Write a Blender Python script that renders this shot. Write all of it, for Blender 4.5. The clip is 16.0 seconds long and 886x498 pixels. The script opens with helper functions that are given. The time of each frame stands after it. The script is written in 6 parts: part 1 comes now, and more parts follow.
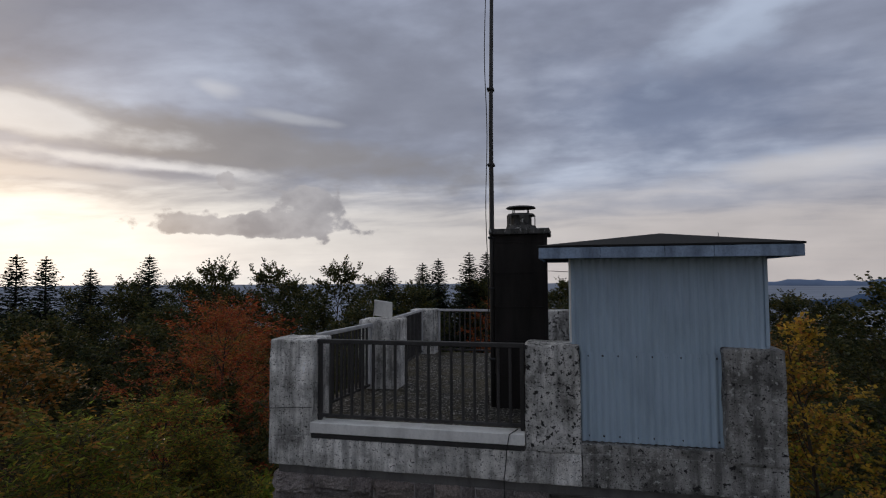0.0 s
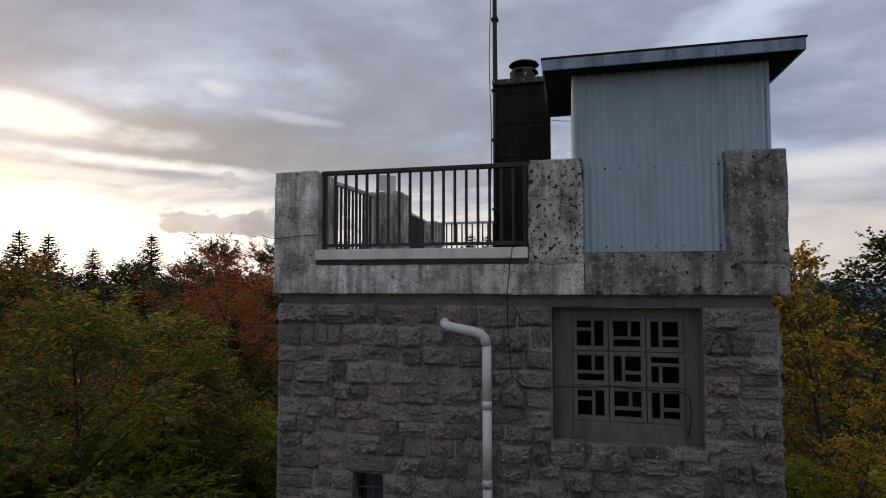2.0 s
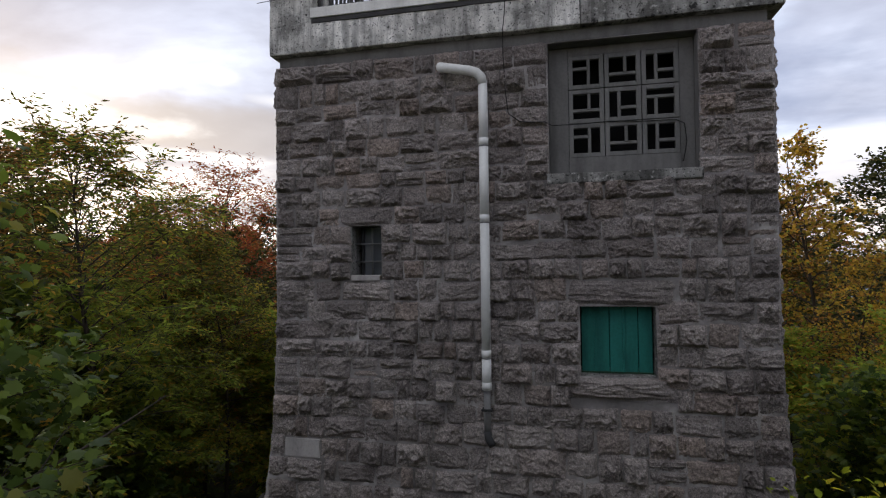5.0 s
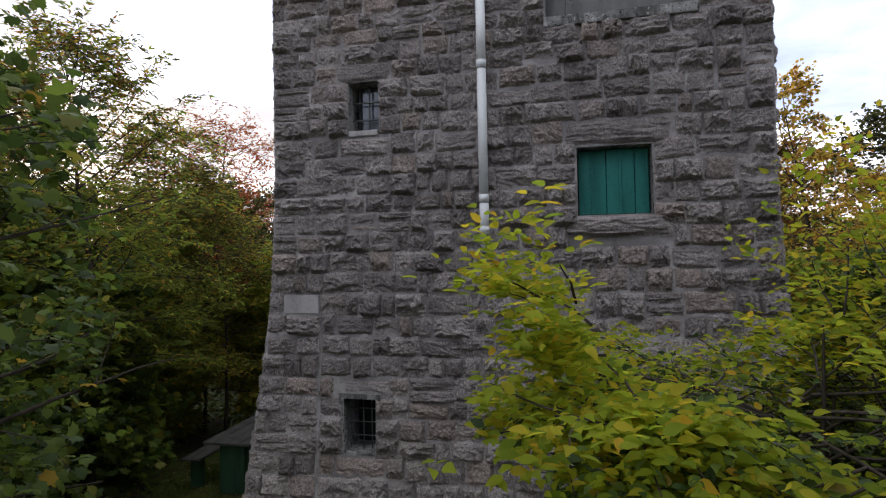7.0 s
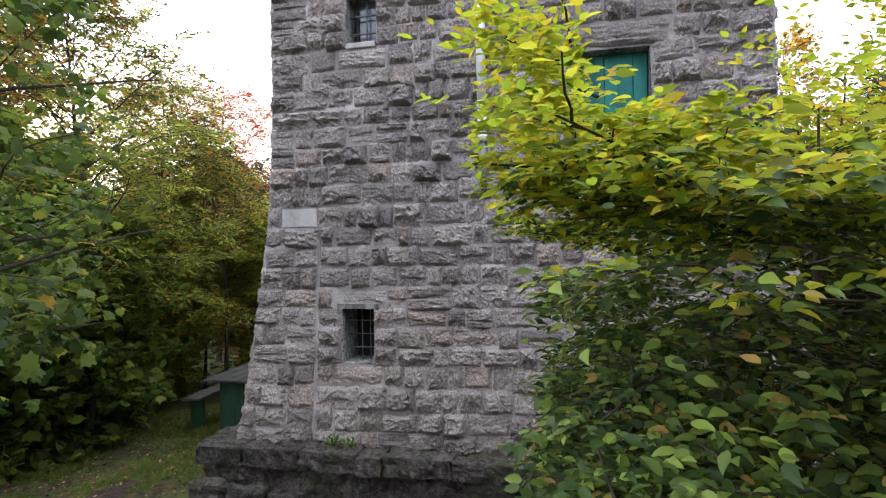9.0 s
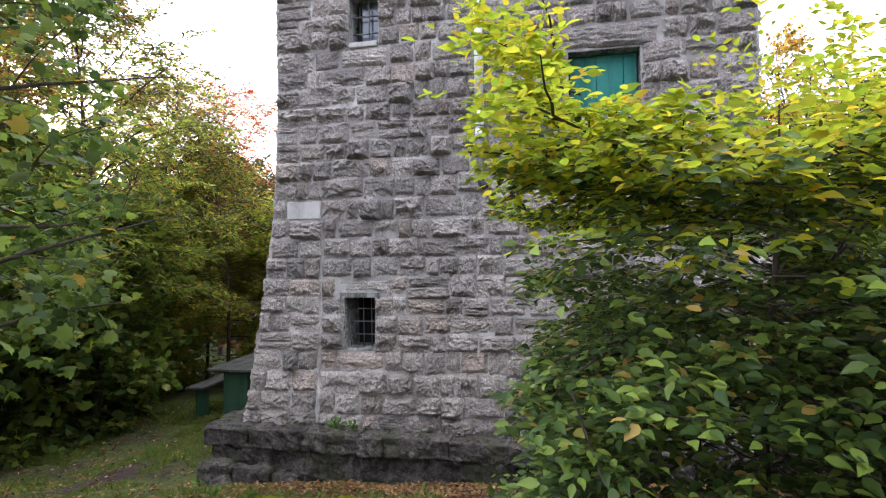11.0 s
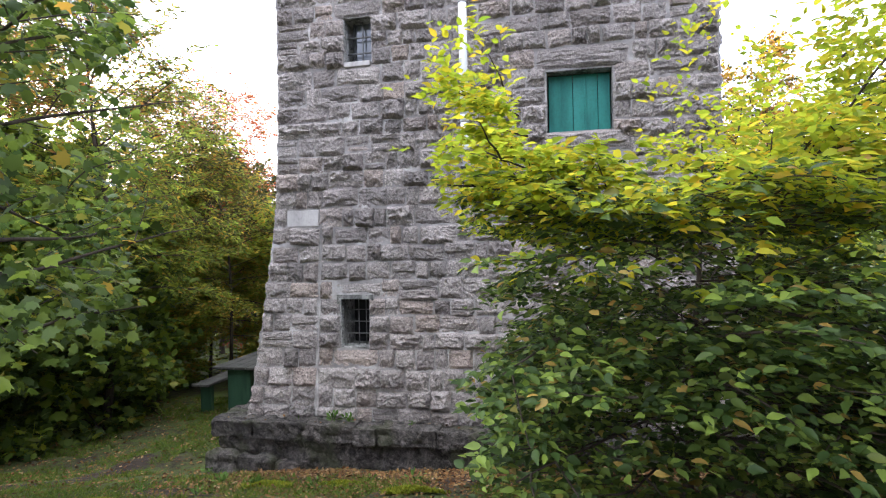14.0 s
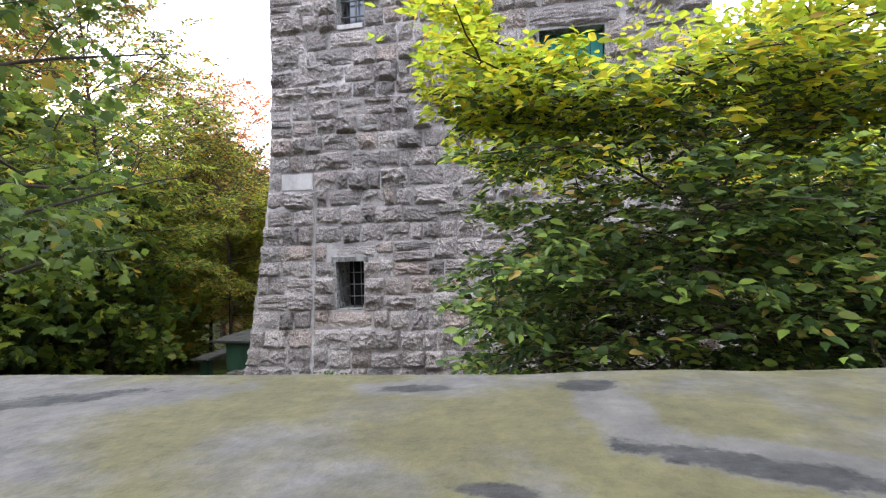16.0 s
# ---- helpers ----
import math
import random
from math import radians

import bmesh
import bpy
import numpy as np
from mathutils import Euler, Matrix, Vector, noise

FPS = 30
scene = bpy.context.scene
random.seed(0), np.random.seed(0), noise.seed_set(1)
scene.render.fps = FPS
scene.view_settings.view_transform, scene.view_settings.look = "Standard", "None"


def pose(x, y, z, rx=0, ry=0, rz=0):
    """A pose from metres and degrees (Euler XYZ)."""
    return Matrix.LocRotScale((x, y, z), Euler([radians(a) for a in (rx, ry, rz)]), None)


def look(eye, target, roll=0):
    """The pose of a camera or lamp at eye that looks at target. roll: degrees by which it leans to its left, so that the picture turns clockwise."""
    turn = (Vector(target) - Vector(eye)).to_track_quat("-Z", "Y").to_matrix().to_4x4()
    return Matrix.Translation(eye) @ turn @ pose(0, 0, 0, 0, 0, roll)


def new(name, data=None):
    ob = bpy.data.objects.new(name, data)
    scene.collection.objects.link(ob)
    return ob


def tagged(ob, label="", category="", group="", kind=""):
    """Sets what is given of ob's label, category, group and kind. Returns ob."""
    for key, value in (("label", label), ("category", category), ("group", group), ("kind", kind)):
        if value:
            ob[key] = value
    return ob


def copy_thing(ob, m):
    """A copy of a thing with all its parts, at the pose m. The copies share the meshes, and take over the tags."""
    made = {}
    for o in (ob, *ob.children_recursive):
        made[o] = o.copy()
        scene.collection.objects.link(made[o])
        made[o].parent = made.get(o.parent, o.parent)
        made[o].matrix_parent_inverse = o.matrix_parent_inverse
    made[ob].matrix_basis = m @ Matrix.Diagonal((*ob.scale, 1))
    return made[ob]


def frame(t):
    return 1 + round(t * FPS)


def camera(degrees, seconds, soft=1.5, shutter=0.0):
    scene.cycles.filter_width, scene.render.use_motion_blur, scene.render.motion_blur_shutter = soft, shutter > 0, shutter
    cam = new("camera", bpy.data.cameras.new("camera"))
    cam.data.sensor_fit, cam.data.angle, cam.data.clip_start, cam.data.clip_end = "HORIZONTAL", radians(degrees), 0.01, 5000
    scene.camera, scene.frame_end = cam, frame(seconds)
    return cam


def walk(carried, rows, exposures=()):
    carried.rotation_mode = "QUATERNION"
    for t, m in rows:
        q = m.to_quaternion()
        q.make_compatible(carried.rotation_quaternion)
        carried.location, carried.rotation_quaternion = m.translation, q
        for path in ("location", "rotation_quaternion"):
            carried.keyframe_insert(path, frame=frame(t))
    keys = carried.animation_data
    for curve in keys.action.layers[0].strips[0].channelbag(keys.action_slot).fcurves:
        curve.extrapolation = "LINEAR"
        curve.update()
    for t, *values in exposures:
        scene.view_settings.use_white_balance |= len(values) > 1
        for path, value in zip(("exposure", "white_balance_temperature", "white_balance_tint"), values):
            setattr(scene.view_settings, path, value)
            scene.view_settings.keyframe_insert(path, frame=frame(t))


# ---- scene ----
cam = camera(77.5, 16.0, 1.15)
PATH = [
    (0, (0.303, -5.889, 9.8), (-0.136, -3.94, 9.902), -0.3),
    (0.5, (0.28, -5.897, 9.305), (-0.159, -3.949, 9.407), -0.2),
    (1, (0.269, -5.889, 8.811), (-0.171, -3.941, 8.913), -0.2),
    (1.5, (0.256, -5.879, 8.341), (-0.185, -3.931, 8.443), -0.1),
    (2, (0.259, -5.854, 7.877), (-0.184, -3.907, 7.98), -0.1),
    (2.5, (0.262, -5.829, 7.419), (-0.181, -3.882, 7.521), -0.1),
    (3, (0.275, -5.814, 6.963), (-0.168, -3.867, 7.065), -0.2),
    (3.5, (0.277, -5.796, 6.507), (-0.166, -3.848, 6.61), -0.2),
    (4, (0.277, -5.781, 6.133), (-0.172, -3.834, 6.208), -0.4),
    (6.5, (0.228, -5.78, 4.049), (-0.204, -3.828, 4.094), -1.1),
    (7, (0.237, -5.769, 3.73), (-0.199, -3.818, 3.77), -1.1),
    (7.5, (0.245, -5.764, 3.455), (-0.193, -3.813, 3.485), -1.1),
    (8, (0.24, -5.768, 3.201), (-0.196, -3.817, 3.22), -1.2),
    (8.5, (0.232, -5.773, 2.987), (-0.202, -3.821, 3.001), -1.2),
    (9, (0.234, -5.762, 2.861), (-0.201, -3.81, 2.868), -1.2),
    (11.5, (0.342, -6.215, 2.778), (-0.088, -4.262, 2.778), -0.9),
    (12, (0.424, -6.436, 2.807), (-0.009, -4.483, 2.803), -0.9),
    (12.5, (0.47, -6.497, 2.835), (0.041, -4.543, 2.828), -1.1),
    (13, (0.495, -6.487, 2.841), (0.066, -4.534, 2.835), -1.1),
    (13.5, (0.512, -6.475, 2.851), (0.082, -4.521, 2.846), -1.2),
    (14, (0.526, -6.464, 2.852), (0.096, -4.511, 2.849), -1.2),
    (14.5, (0.531, -6.462, 2.754), (0.1, -4.508, 2.75), -1.0),
    (15, (0.559, -6.45, 2.606), (0.125, -4.498, 2.598), -1.0),
    (15.5, (0.581, -6.452, 2.508), (0.145, -4.5, 2.495), -1.2),
    (16, (0.61, -6.456, 2.442), (0.173, -4.505, 2.422), -1.6),
]
EXPOSURES = [(0.0, 0.0, 6330, 10), (1.0, 0.2, 6400, 10), (2.0, 0.45, 6560, 10), (3.0, 0.75, 6680, 10), (4.0, 1.0, 6720, 10), (6.5, 1.70, 6580, 10), (7.0, 1.92, 6520, 10),
             (8.0, 2.66, 6470, 10), (9.0, 3.28, 6450, 10), (11.5, 3.57, 6400, 10), (12.5, 3.67, 6390, 10), (14.5, 3.69, 6390, 10), (16.0, 3.84, 6400, 10)]
walk(cam, [(t, look(eye, target, roll)) for t, eye, target, roll in PATH], EXPOSURES)

# ---- sky and sun: a cloudy evening, the low sun behind clouds to the left of the tower ----
SUN_AZ = radians(-54.0)      # from +y towards -x
SUN_EL = radians(9.0)


def nodes_of(owner):
    owner.use_nodes = True
    tree = owner.node_tree
    tree.nodes.clear()
    return tree, tree.nodes, tree.links


def build_world():
    w = bpy.data.worlds.new("evening_sky")
    scene.world = w
    tree, N, L = nodes_of(w)
    out = N.new("ShaderNodeOutputWorld")
    bg = N.new("ShaderNodeBackground")
    sky = N.new("ShaderNodeTexSky")
    sky.sky_type, sky.sun_disc = "NISHITA", False
    sky.sun_elevation, sky.sun_rotation = SUN_EL, SUN_AZ
    sky.air_density, sky.dust_density, sky.ozone_density = 1.2, 2.5, 1.5
    skyk = N.new("ShaderNodeVectorMath")
    skyk.operation = "SCALE"
    skyk.inputs["Scale"].default_value = 0.09
    L.new(sky.outputs[0], skyk.inputs[0])
    co = N.new("ShaderNodeTexCoord")
    sep = N.new("ShaderNodeSeparateXYZ")
    L.new(co.outputs["Generated"], sep.inputs[0])

    def m(op, a, b=None, c=None):
        n = N.new("ShaderNodeMath")
        n.operation = op
        for k, v in enumerate((a, b, c)):
            if v is None:
                continue
            if isinstance(v, (int, float)):
                n.inputs[k].default_value = v
            else:
                L.new(v, n.inputs[k])
        return n.outputs[0]

    def ramp(fac, stops, mode="LINEAR"):
        n = N.new("ShaderNodeValToRGB")
        n.color_ramp.interpolation = mode
        e = n.color_ramp.elements
        while len(e) < len(stops):
            e.new(0.5)
        for k, (p, c) in enumerate(stops):
            e[k].position, e[k].color = p, (*c, 1)
        L.new(fac, n.inputs[0])
        return n.outputs[0]

    def mix(fac, a, b):
        n = N.new("ShaderNodeMix")
        n.data_type = "RGBA"
        if isinstance(fac, (int, float)):
            n.inputs[0].default_value = fac
        else:
            L.new(fac, n.inputs[0])
        for k, v in ((6, a), (7, b)):
            if isinstance(v, tuple):
                n.inputs[k].default_value = (*v, 1)
            else:
                L.new(v, n.inputs[k])
        return n.outputs[2]

    z = m("MAXIMUM", sep.outputs[2], 0.0)
    den = m("ADD", z, 0.10)
    px, py = m("DIVIDE", sep.outputs[0], den), m("DIVIDE", sep.outputs[1], den)
    comb = N.new("ShaderNodeCombineXYZ")
    L.new(px, comb.inputs[0]), L.new(py, comb.inputs[1])

    def cloud_noise(scale, detail, rough, offset, dist=0.3):
        mp = N.new("ShaderNodeMapping")
        mp.inputs["Location"].default_value = offset
        mp.inputs["Rotation"].default_value = (0, 0, radians(25))
        mp.inputs["Scale"].default_value = (scale * 0.75, scale * 1.25, 1)
        L.new(comb.outputs[0], mp.inputs[0])
        n = N.new("ShaderNodeTexNoise")
        n.inputs["Scale"].default_value = 1.0
        n.inputs["Detail"].default_value = detail
        n.inputs["Roughness"].default_value = rough
        n.inputs["Distortion"].default_value = dist
        L.new(mp.outputs[0], n.inputs["Vector"])
        return n.outputs["Fac"]

    big = cloud_noise(0.45, 6, 0.5, (3.1, 1.7, 0))
    small = cloud_noise(1.5, 8, 0.55, (7.7, 4.2, 0))
    fine = cloud_noise(4.2, 6, 0.6, (1.7, 9.2, 0), 0.6)
    dens = m("ADD", m("MULTIPLY", big, 0.6), m("MULTIPLY", small, 0.4))
    body = ramp(dens, [(0.36, (0.42, 0.46, 0.56)), (0.46, (0.285, 0.31, 0.395)), (0.56, (0.195, 0.21, 0.275)), (0.68, (0.25, 0.255, 0.30))])
    az = m("ARCTAN2", sep.outputs[0], sep.outputs[1])
    el = m("ARCSINE", sep.outputs[2])

    ae = N.new("ShaderNodeCombineXYZ")
    L.new(az, ae.inputs[0]), L.new(el, ae.inputs[1])

    def view_noise(sx, sy, detail, rough, seed):
        mp = N.new("ShaderNodeMapping")
        mp.inputs["Scale"].default_value = (sx, sy, 1)
        mp.inputs["Location"].default_value = (seed, seed * 0.7, seed)
        L.new(ae.outputs[0], mp.inputs[0])
        n = N.new("ShaderNodeTexNoise")
        n.inputs["Scale"].default_value, n.inputs["Detail"].default_value, n.inputs["Roughness"].default_value = 1.0, detail, rough
        L.new(mp.outputs[0], n.inputs["Vector"])
        return n.outputs["Fac"]

    puff = view_noise(20, 27, 5, 0.5, 3.3)
    wisp = view_noise(5.0, 12, 7, 0.52, 8.1)
    wisp2 = view_noise(11, 24, 5, 0.5, 1.9)

    def cumulus(sky_in, az0, el0, ha, he, amount):
        """A small heap cloud with billowing edges, darker below."""
        u = m("DIVIDE", m("SUBTRACT", az, radians(az0)), radians(ha))
        v = m("DIVIDE", m("SUBTRACT", el, radians(el0)), radians(he))
        v = m("MAXIMUM", v, m("MULTIPLY", v, -1.9))
        d = m("SQRT", m("ADD", m("MULTIPLY", u, u), m("MULTIPLY", v, v)))
        k = m("MULTIPLY", m("ADD", d, m("MULTIPLY", m("SUBTRACT", puff, 0.5), 2.2)), 0.5)
        f = ramp(k, [(0.36, (amount,) * 3), (0.48, (0, 0, 0))], "EASE")
        return mix(f, sky_in, ramp(puff, [(0.3, (0.25, 0.245, 0.275)), (0.62, (0.37, 0.36, 0.385))]))

    def patch(sky_in, az0, el0, ha, he, col, amount, wobble=0.9, tilt=0.0, soft=0.5):
        """One bank of cloud, or a gap between clouds, at a bearing and height in degrees."""
        u = m("DIVIDE", m("SUBTRACT", az, radians(az0)), radians(ha))
        w = m("SUBTRACT", m("SUBTRACT", el, radians(el0)), m("MULTIPLY", m("SUBTRACT", az, radians(az0)), math.tan(radians(tilt))))
        v = m("DIVIDE", w, radians(he))
        d = m("SQRT", m("ADD", m("MULTIPLY", u, u), m("MULTIPLY", v, v)))
        ragged = m("ADD", m("MULTIPLY", m("SUBTRACT", wisp, 0.5), wobble * 2.0), m("MULTIPLY", m("SUBTRACT", wisp2, 0.5), wobble * 1.3))
        k = m("MULTIPLY", m("ADD", d, ragged), 0.5)
        f = ramp(k, [(max(0.0, 1.0 - soft) * 0.5, (amount,) * 3), (0.5 + soft * 0.25, (0, 0, 0))], "EASE")
        return mix(f, sky_in, col)

    # warm bright band over the horizon, strongest towards the sun
    sunv = (math.sin(SUN_AZ) * math.cos(SUN_EL), math.cos(SUN_AZ) * math.cos(SUN_EL), math.sin(SUN_EL))
    dot = N.new("ShaderNodeVectorMath")
    dot.operation = "DOT_PRODUCT"
    L.new(co.outputs["Generated"], dot.inputs[0])
    dot.inputs[1].default_value = sunv
    near = m("POWER", m("MAXIMUM", dot.outputs["Value"], 0.0), 4.5)
    glow = mix(near, (0.50, 0.455, 0.44), (1.0, 0.955, 0.885))
    veil = ramp(m("ADD", z, m("MULTIPLY", m("SUBTRACT", small, 0.5), 0.14)), [(0.0, (1, 1, 1)), (0.075, (0.9, 0.9, 0.9)), (0.19, (0, 0, 0))], "EASE")
    cl = body
    cl = patch(cl, -15, 18, 15, 11, (0.21, 0.22, 0.275), 0.8, 0.8, 0, 0.9)
    cl = patch(cl, 10, 15.5, 13, 5.5, (0.165, 0.195, 0.285), 0.85, 0.8, -8, 0.8)
    cl = patch(cl, 17, 23.2, 9, 2.6, (0.52, 0.59, 0.72), 0.65, 1.3, 18, 1.0)
    cl = mix(veil, cl, glow)
    cl = patch(cl, -34, 12.6, 24, 2.8, (0.235, 0.225, 0.24), 0.92, 0.9, -5, 0.7)
    cl = patch(cl, -50, 13.6, 8, 1.4, (0.74, 0.73, 0.74), 0.75, 1.8, -4, 0.9)
    cl = patch(cl, -40, 10.3, 11, 0.6, (0.80, 0.78, 0.78), 0.7, 1.9, -2, 0.9)
    cl = patch(cl, -50, 9.0, 12, 0.7, (0.52, 0.50, 0.51), 0.8, 1.1, 0, 0.6)
    cl = patch(cl, -35.5, 18.0, 2.6, 0.8, (0.50, 0.51, 0.56), 0.8, 1.4, -8, 0.9)
    cl = patch(cl, -28, 15.8, 4.0, 0.5, (0.42, 0.43, 0.47), 0.7, 1.4, -6, 0.9)
    cl = patch(cl, 21, 9.6, 10, 1.2, (0.56, 0.54, 0.55), 0.8, 1.1, 3, 0.8)
    cl = patch(cl, 12, 7.0, 12, 1.0, (0.33, 0.34, 0.40), 0.6, 1.1, 0, 0.8)
    cl = cumulus(cl, -27.6, 5.2, 6.4, 3.0, 0.95)
    cl = cumulus(cl, -35.0, 5.0, 6.5, 1.7, 0.9)
    cl = cumulus(cl, -26.4, 7.6, 3.2, 2.3, 0.95)
    cl = cumulus(cl, -34.2, 9.2, 1.1, 1.3, 0.7)
    shade = ramp(m("ADD", m("MULTIPLY", wisp, 0.6), m("MULTIPLY", wisp2, 0.4)), [(0.30, (0.88, 0.88, 0.89)), (0.5, (1, 1, 1)), (0.70, (1.14, 1.135, 1.12))])
    wis = N.new("ShaderNodeMix")
    wis.data_type, wis.blend_type = "RGBA", "MULTIPLY"
    wis.inputs[0].default_value = 1.0
    L.new(cl, wis.inputs[6]), L.new(shade, wis.inputs[7])
    cl = wis.outputs[2]
    # overhead, out of view, an even grey is added to set the top light
    over = ramp(z, [(0.46, (0, 0, 0)), (0.85, (1, 1, 1))], "EASE")
    cl = mix(over, cl, (0.40, 0.42, 0.46))
    lit = N.new("ShaderNodeMix")
    lit.data_type, lit.blend_type = "RGBA", "ADD"
    lit.inputs[0].default_value = 0.07
    L.new(cl, lit.inputs[6]), L.new(skyk.outputs[0], lit.inputs[7])
    L.new(lit.outputs[2], bg.inputs["Color"])
    bg.inputs["Strength"].default_value = 1.0
    L.new(bg.outputs[0], out.inputs[0])


build_world()
sun = new("sun", bpy.data.lights.new("sun", "SUN"))
sun.data.energy, sun.data.angle, sun.data.color = 0.7, radians(14), (1.0, 0.86, 0.7)
sun.matrix_world = look((0, 0, 0), (-math.sin(SUN_AZ) * math.cos(SUN_EL), -math.cos(SUN_AZ) * math.cos(SUN_EL), -math.sin(SUN_EL)))

# ---- small tools ----
def part(name, bm, material, parent=None, label=""):
    me = bpy.data.meshes.new(name)
    bm.to_mesh(me)
    bm.free()
    return link(name, me, material, parent, label)


def link(name, me, material, parent=None, label=""):
    ob = new(name, me)
    for mt in material if isinstance(material, (list, tuple)) else [material]:
        if mt is not None and mt.name not in me.materials:
            me.materials.append(mt)
    if parent is not None:
        ob.parent = parent
    if label:
        ob["label"] = label
    return ob


def thing(name, label, category, at=(0, 0, 0), rz=0, group="", kind=""):
    ob = new(name)
    ob.matrix_world = pose(*at, 0, 0, rz)
    ob.empty_display_size = 0.2
    return tagged(ob, label, category, group, kind)


def add_box(bm, lo, hi, bevel=0.0, segs=1, m=None):
    c = [(a + b) / 2 for a, b in zip(lo, hi)]
    d = [abs(b - a) for a, b in zip(lo, hi)]
    mat = Matrix.Translation(c) @ Matrix.Diagonal((*d, 1))
    r = bmesh.ops.create_cube(bm, size=1.0, matrix=(m @ mat) if m is not None else mat)
    vs = r["verts"]
    if bevel > 0:
        es = list({e for v in vs for e in v.link_edges})
        bmesh.ops.bevel(bm, geom=es, offset=bevel, segments=segs, affect="EDGES", profile=0.6)


def box(lo, hi, bevel=0.0, segs=1):
    bm = bmesh.new()
    add_box(bm, lo, hi, bevel, segs)
    return bm


def add_tube(bm, pts, rad, n=8, caps=True):
    pts = [Vector(p) for p in pts]
    rads = rad if isinstance(rad, (list, tuple)) else [rad] * len(pts)
    rings, side = [], None
    for i, p in enumerate(pts):
        d = (pts[min(i + 1, len(pts) - 1)] - pts[max(i - 1, 0)]).normalized()
        if side is None:
            side = d.orthogonal().normalized()
        side = (side - d * side.dot(d)).normalized()
        up = d.cross(side)
        rings.append([bm.verts.new(p + (side * math.cos(a) + up * math.sin(a)) * rads[i]) for a in [2 * math.pi * k / n for k in range(n)]])
    for a, b in zip(rings, rings[1:]):
        for k in range(n):
            f = bm.faces.new((a[k], a[(k + 1) % n], b[(k + 1) % n], b[k]))
            f.smooth = True
    if caps:
        bm.faces.new(list(reversed(rings[0])))
        bm.faces.new(rings[-1])


def tube(pts, rad, n=8):
    bm = bmesh.new()
    add_tube(bm, pts, rad, n)
    return bm


def rough_box(lo, hi, step, amp, scale=3.0, seed=0.0, bevel=0.02):
    """A block of cast or hewn material: its faces are divided and pushed in and out by noise."""
    bm = bmesh.new()
    add_box(bm, lo, hi, bevel, 2)
    size = max(b - a for a, b in zip(lo, hi))
    cuts = 1
    for axis in range(3):
        n = int((hi[axis] - lo[axis]) / step)
        for k in range(1, n + 1):
            co = [0, 0, 0]
            co[axis] = lo[axis] + (hi[axis] - lo[axis]) * k / (n + 1)
            no = [0, 0, 0]
            no[axis] = 1
            bmesh.ops.bisect_plane(bm, geom=bm.verts[:] + bm.edges[:] + bm.faces[:], plane_co=co, plane_no=no)
    bm.normal_update()
    for v in bm.verts:
        q = v.co * scale + Vector((seed, seed * 1.7, 0))
        v.co += v.normal * amp * (noise.noise(q) + 0.6 * noise.noise(q * 2.7))
    return bm


def np_mesh(name, verts, tris, smooth=False, mat_index=None):
    me = bpy.data.meshes.new(name)
    me.vertices.add(len(verts))
    me.vertices.foreach_set("co", np.asarray(verts, np.float32).ravel())
    nf = len(tris)
    me.loops.add(nf * 3)
    me.loops.foreach_set("vertex_index", np.asarray(tris, np.int32).ravel())
    me.polygons.add(nf)
    me.polygons.foreach_set("loop_start", np.arange(0, nf * 3, 3, dtype=np.int32))
    me.polygons.foreach_set("loop_total", np.full(nf, 3, np.int32))
    if smooth:
        me.polygons.foreach_set("use_smooth", np.ones(nf, bool))
    if mat_index is not None:
        me.polygons.foreach_set("material_index", np.asarray(mat_index, np.int32))
    me.update(calc_edges=True)
    return me


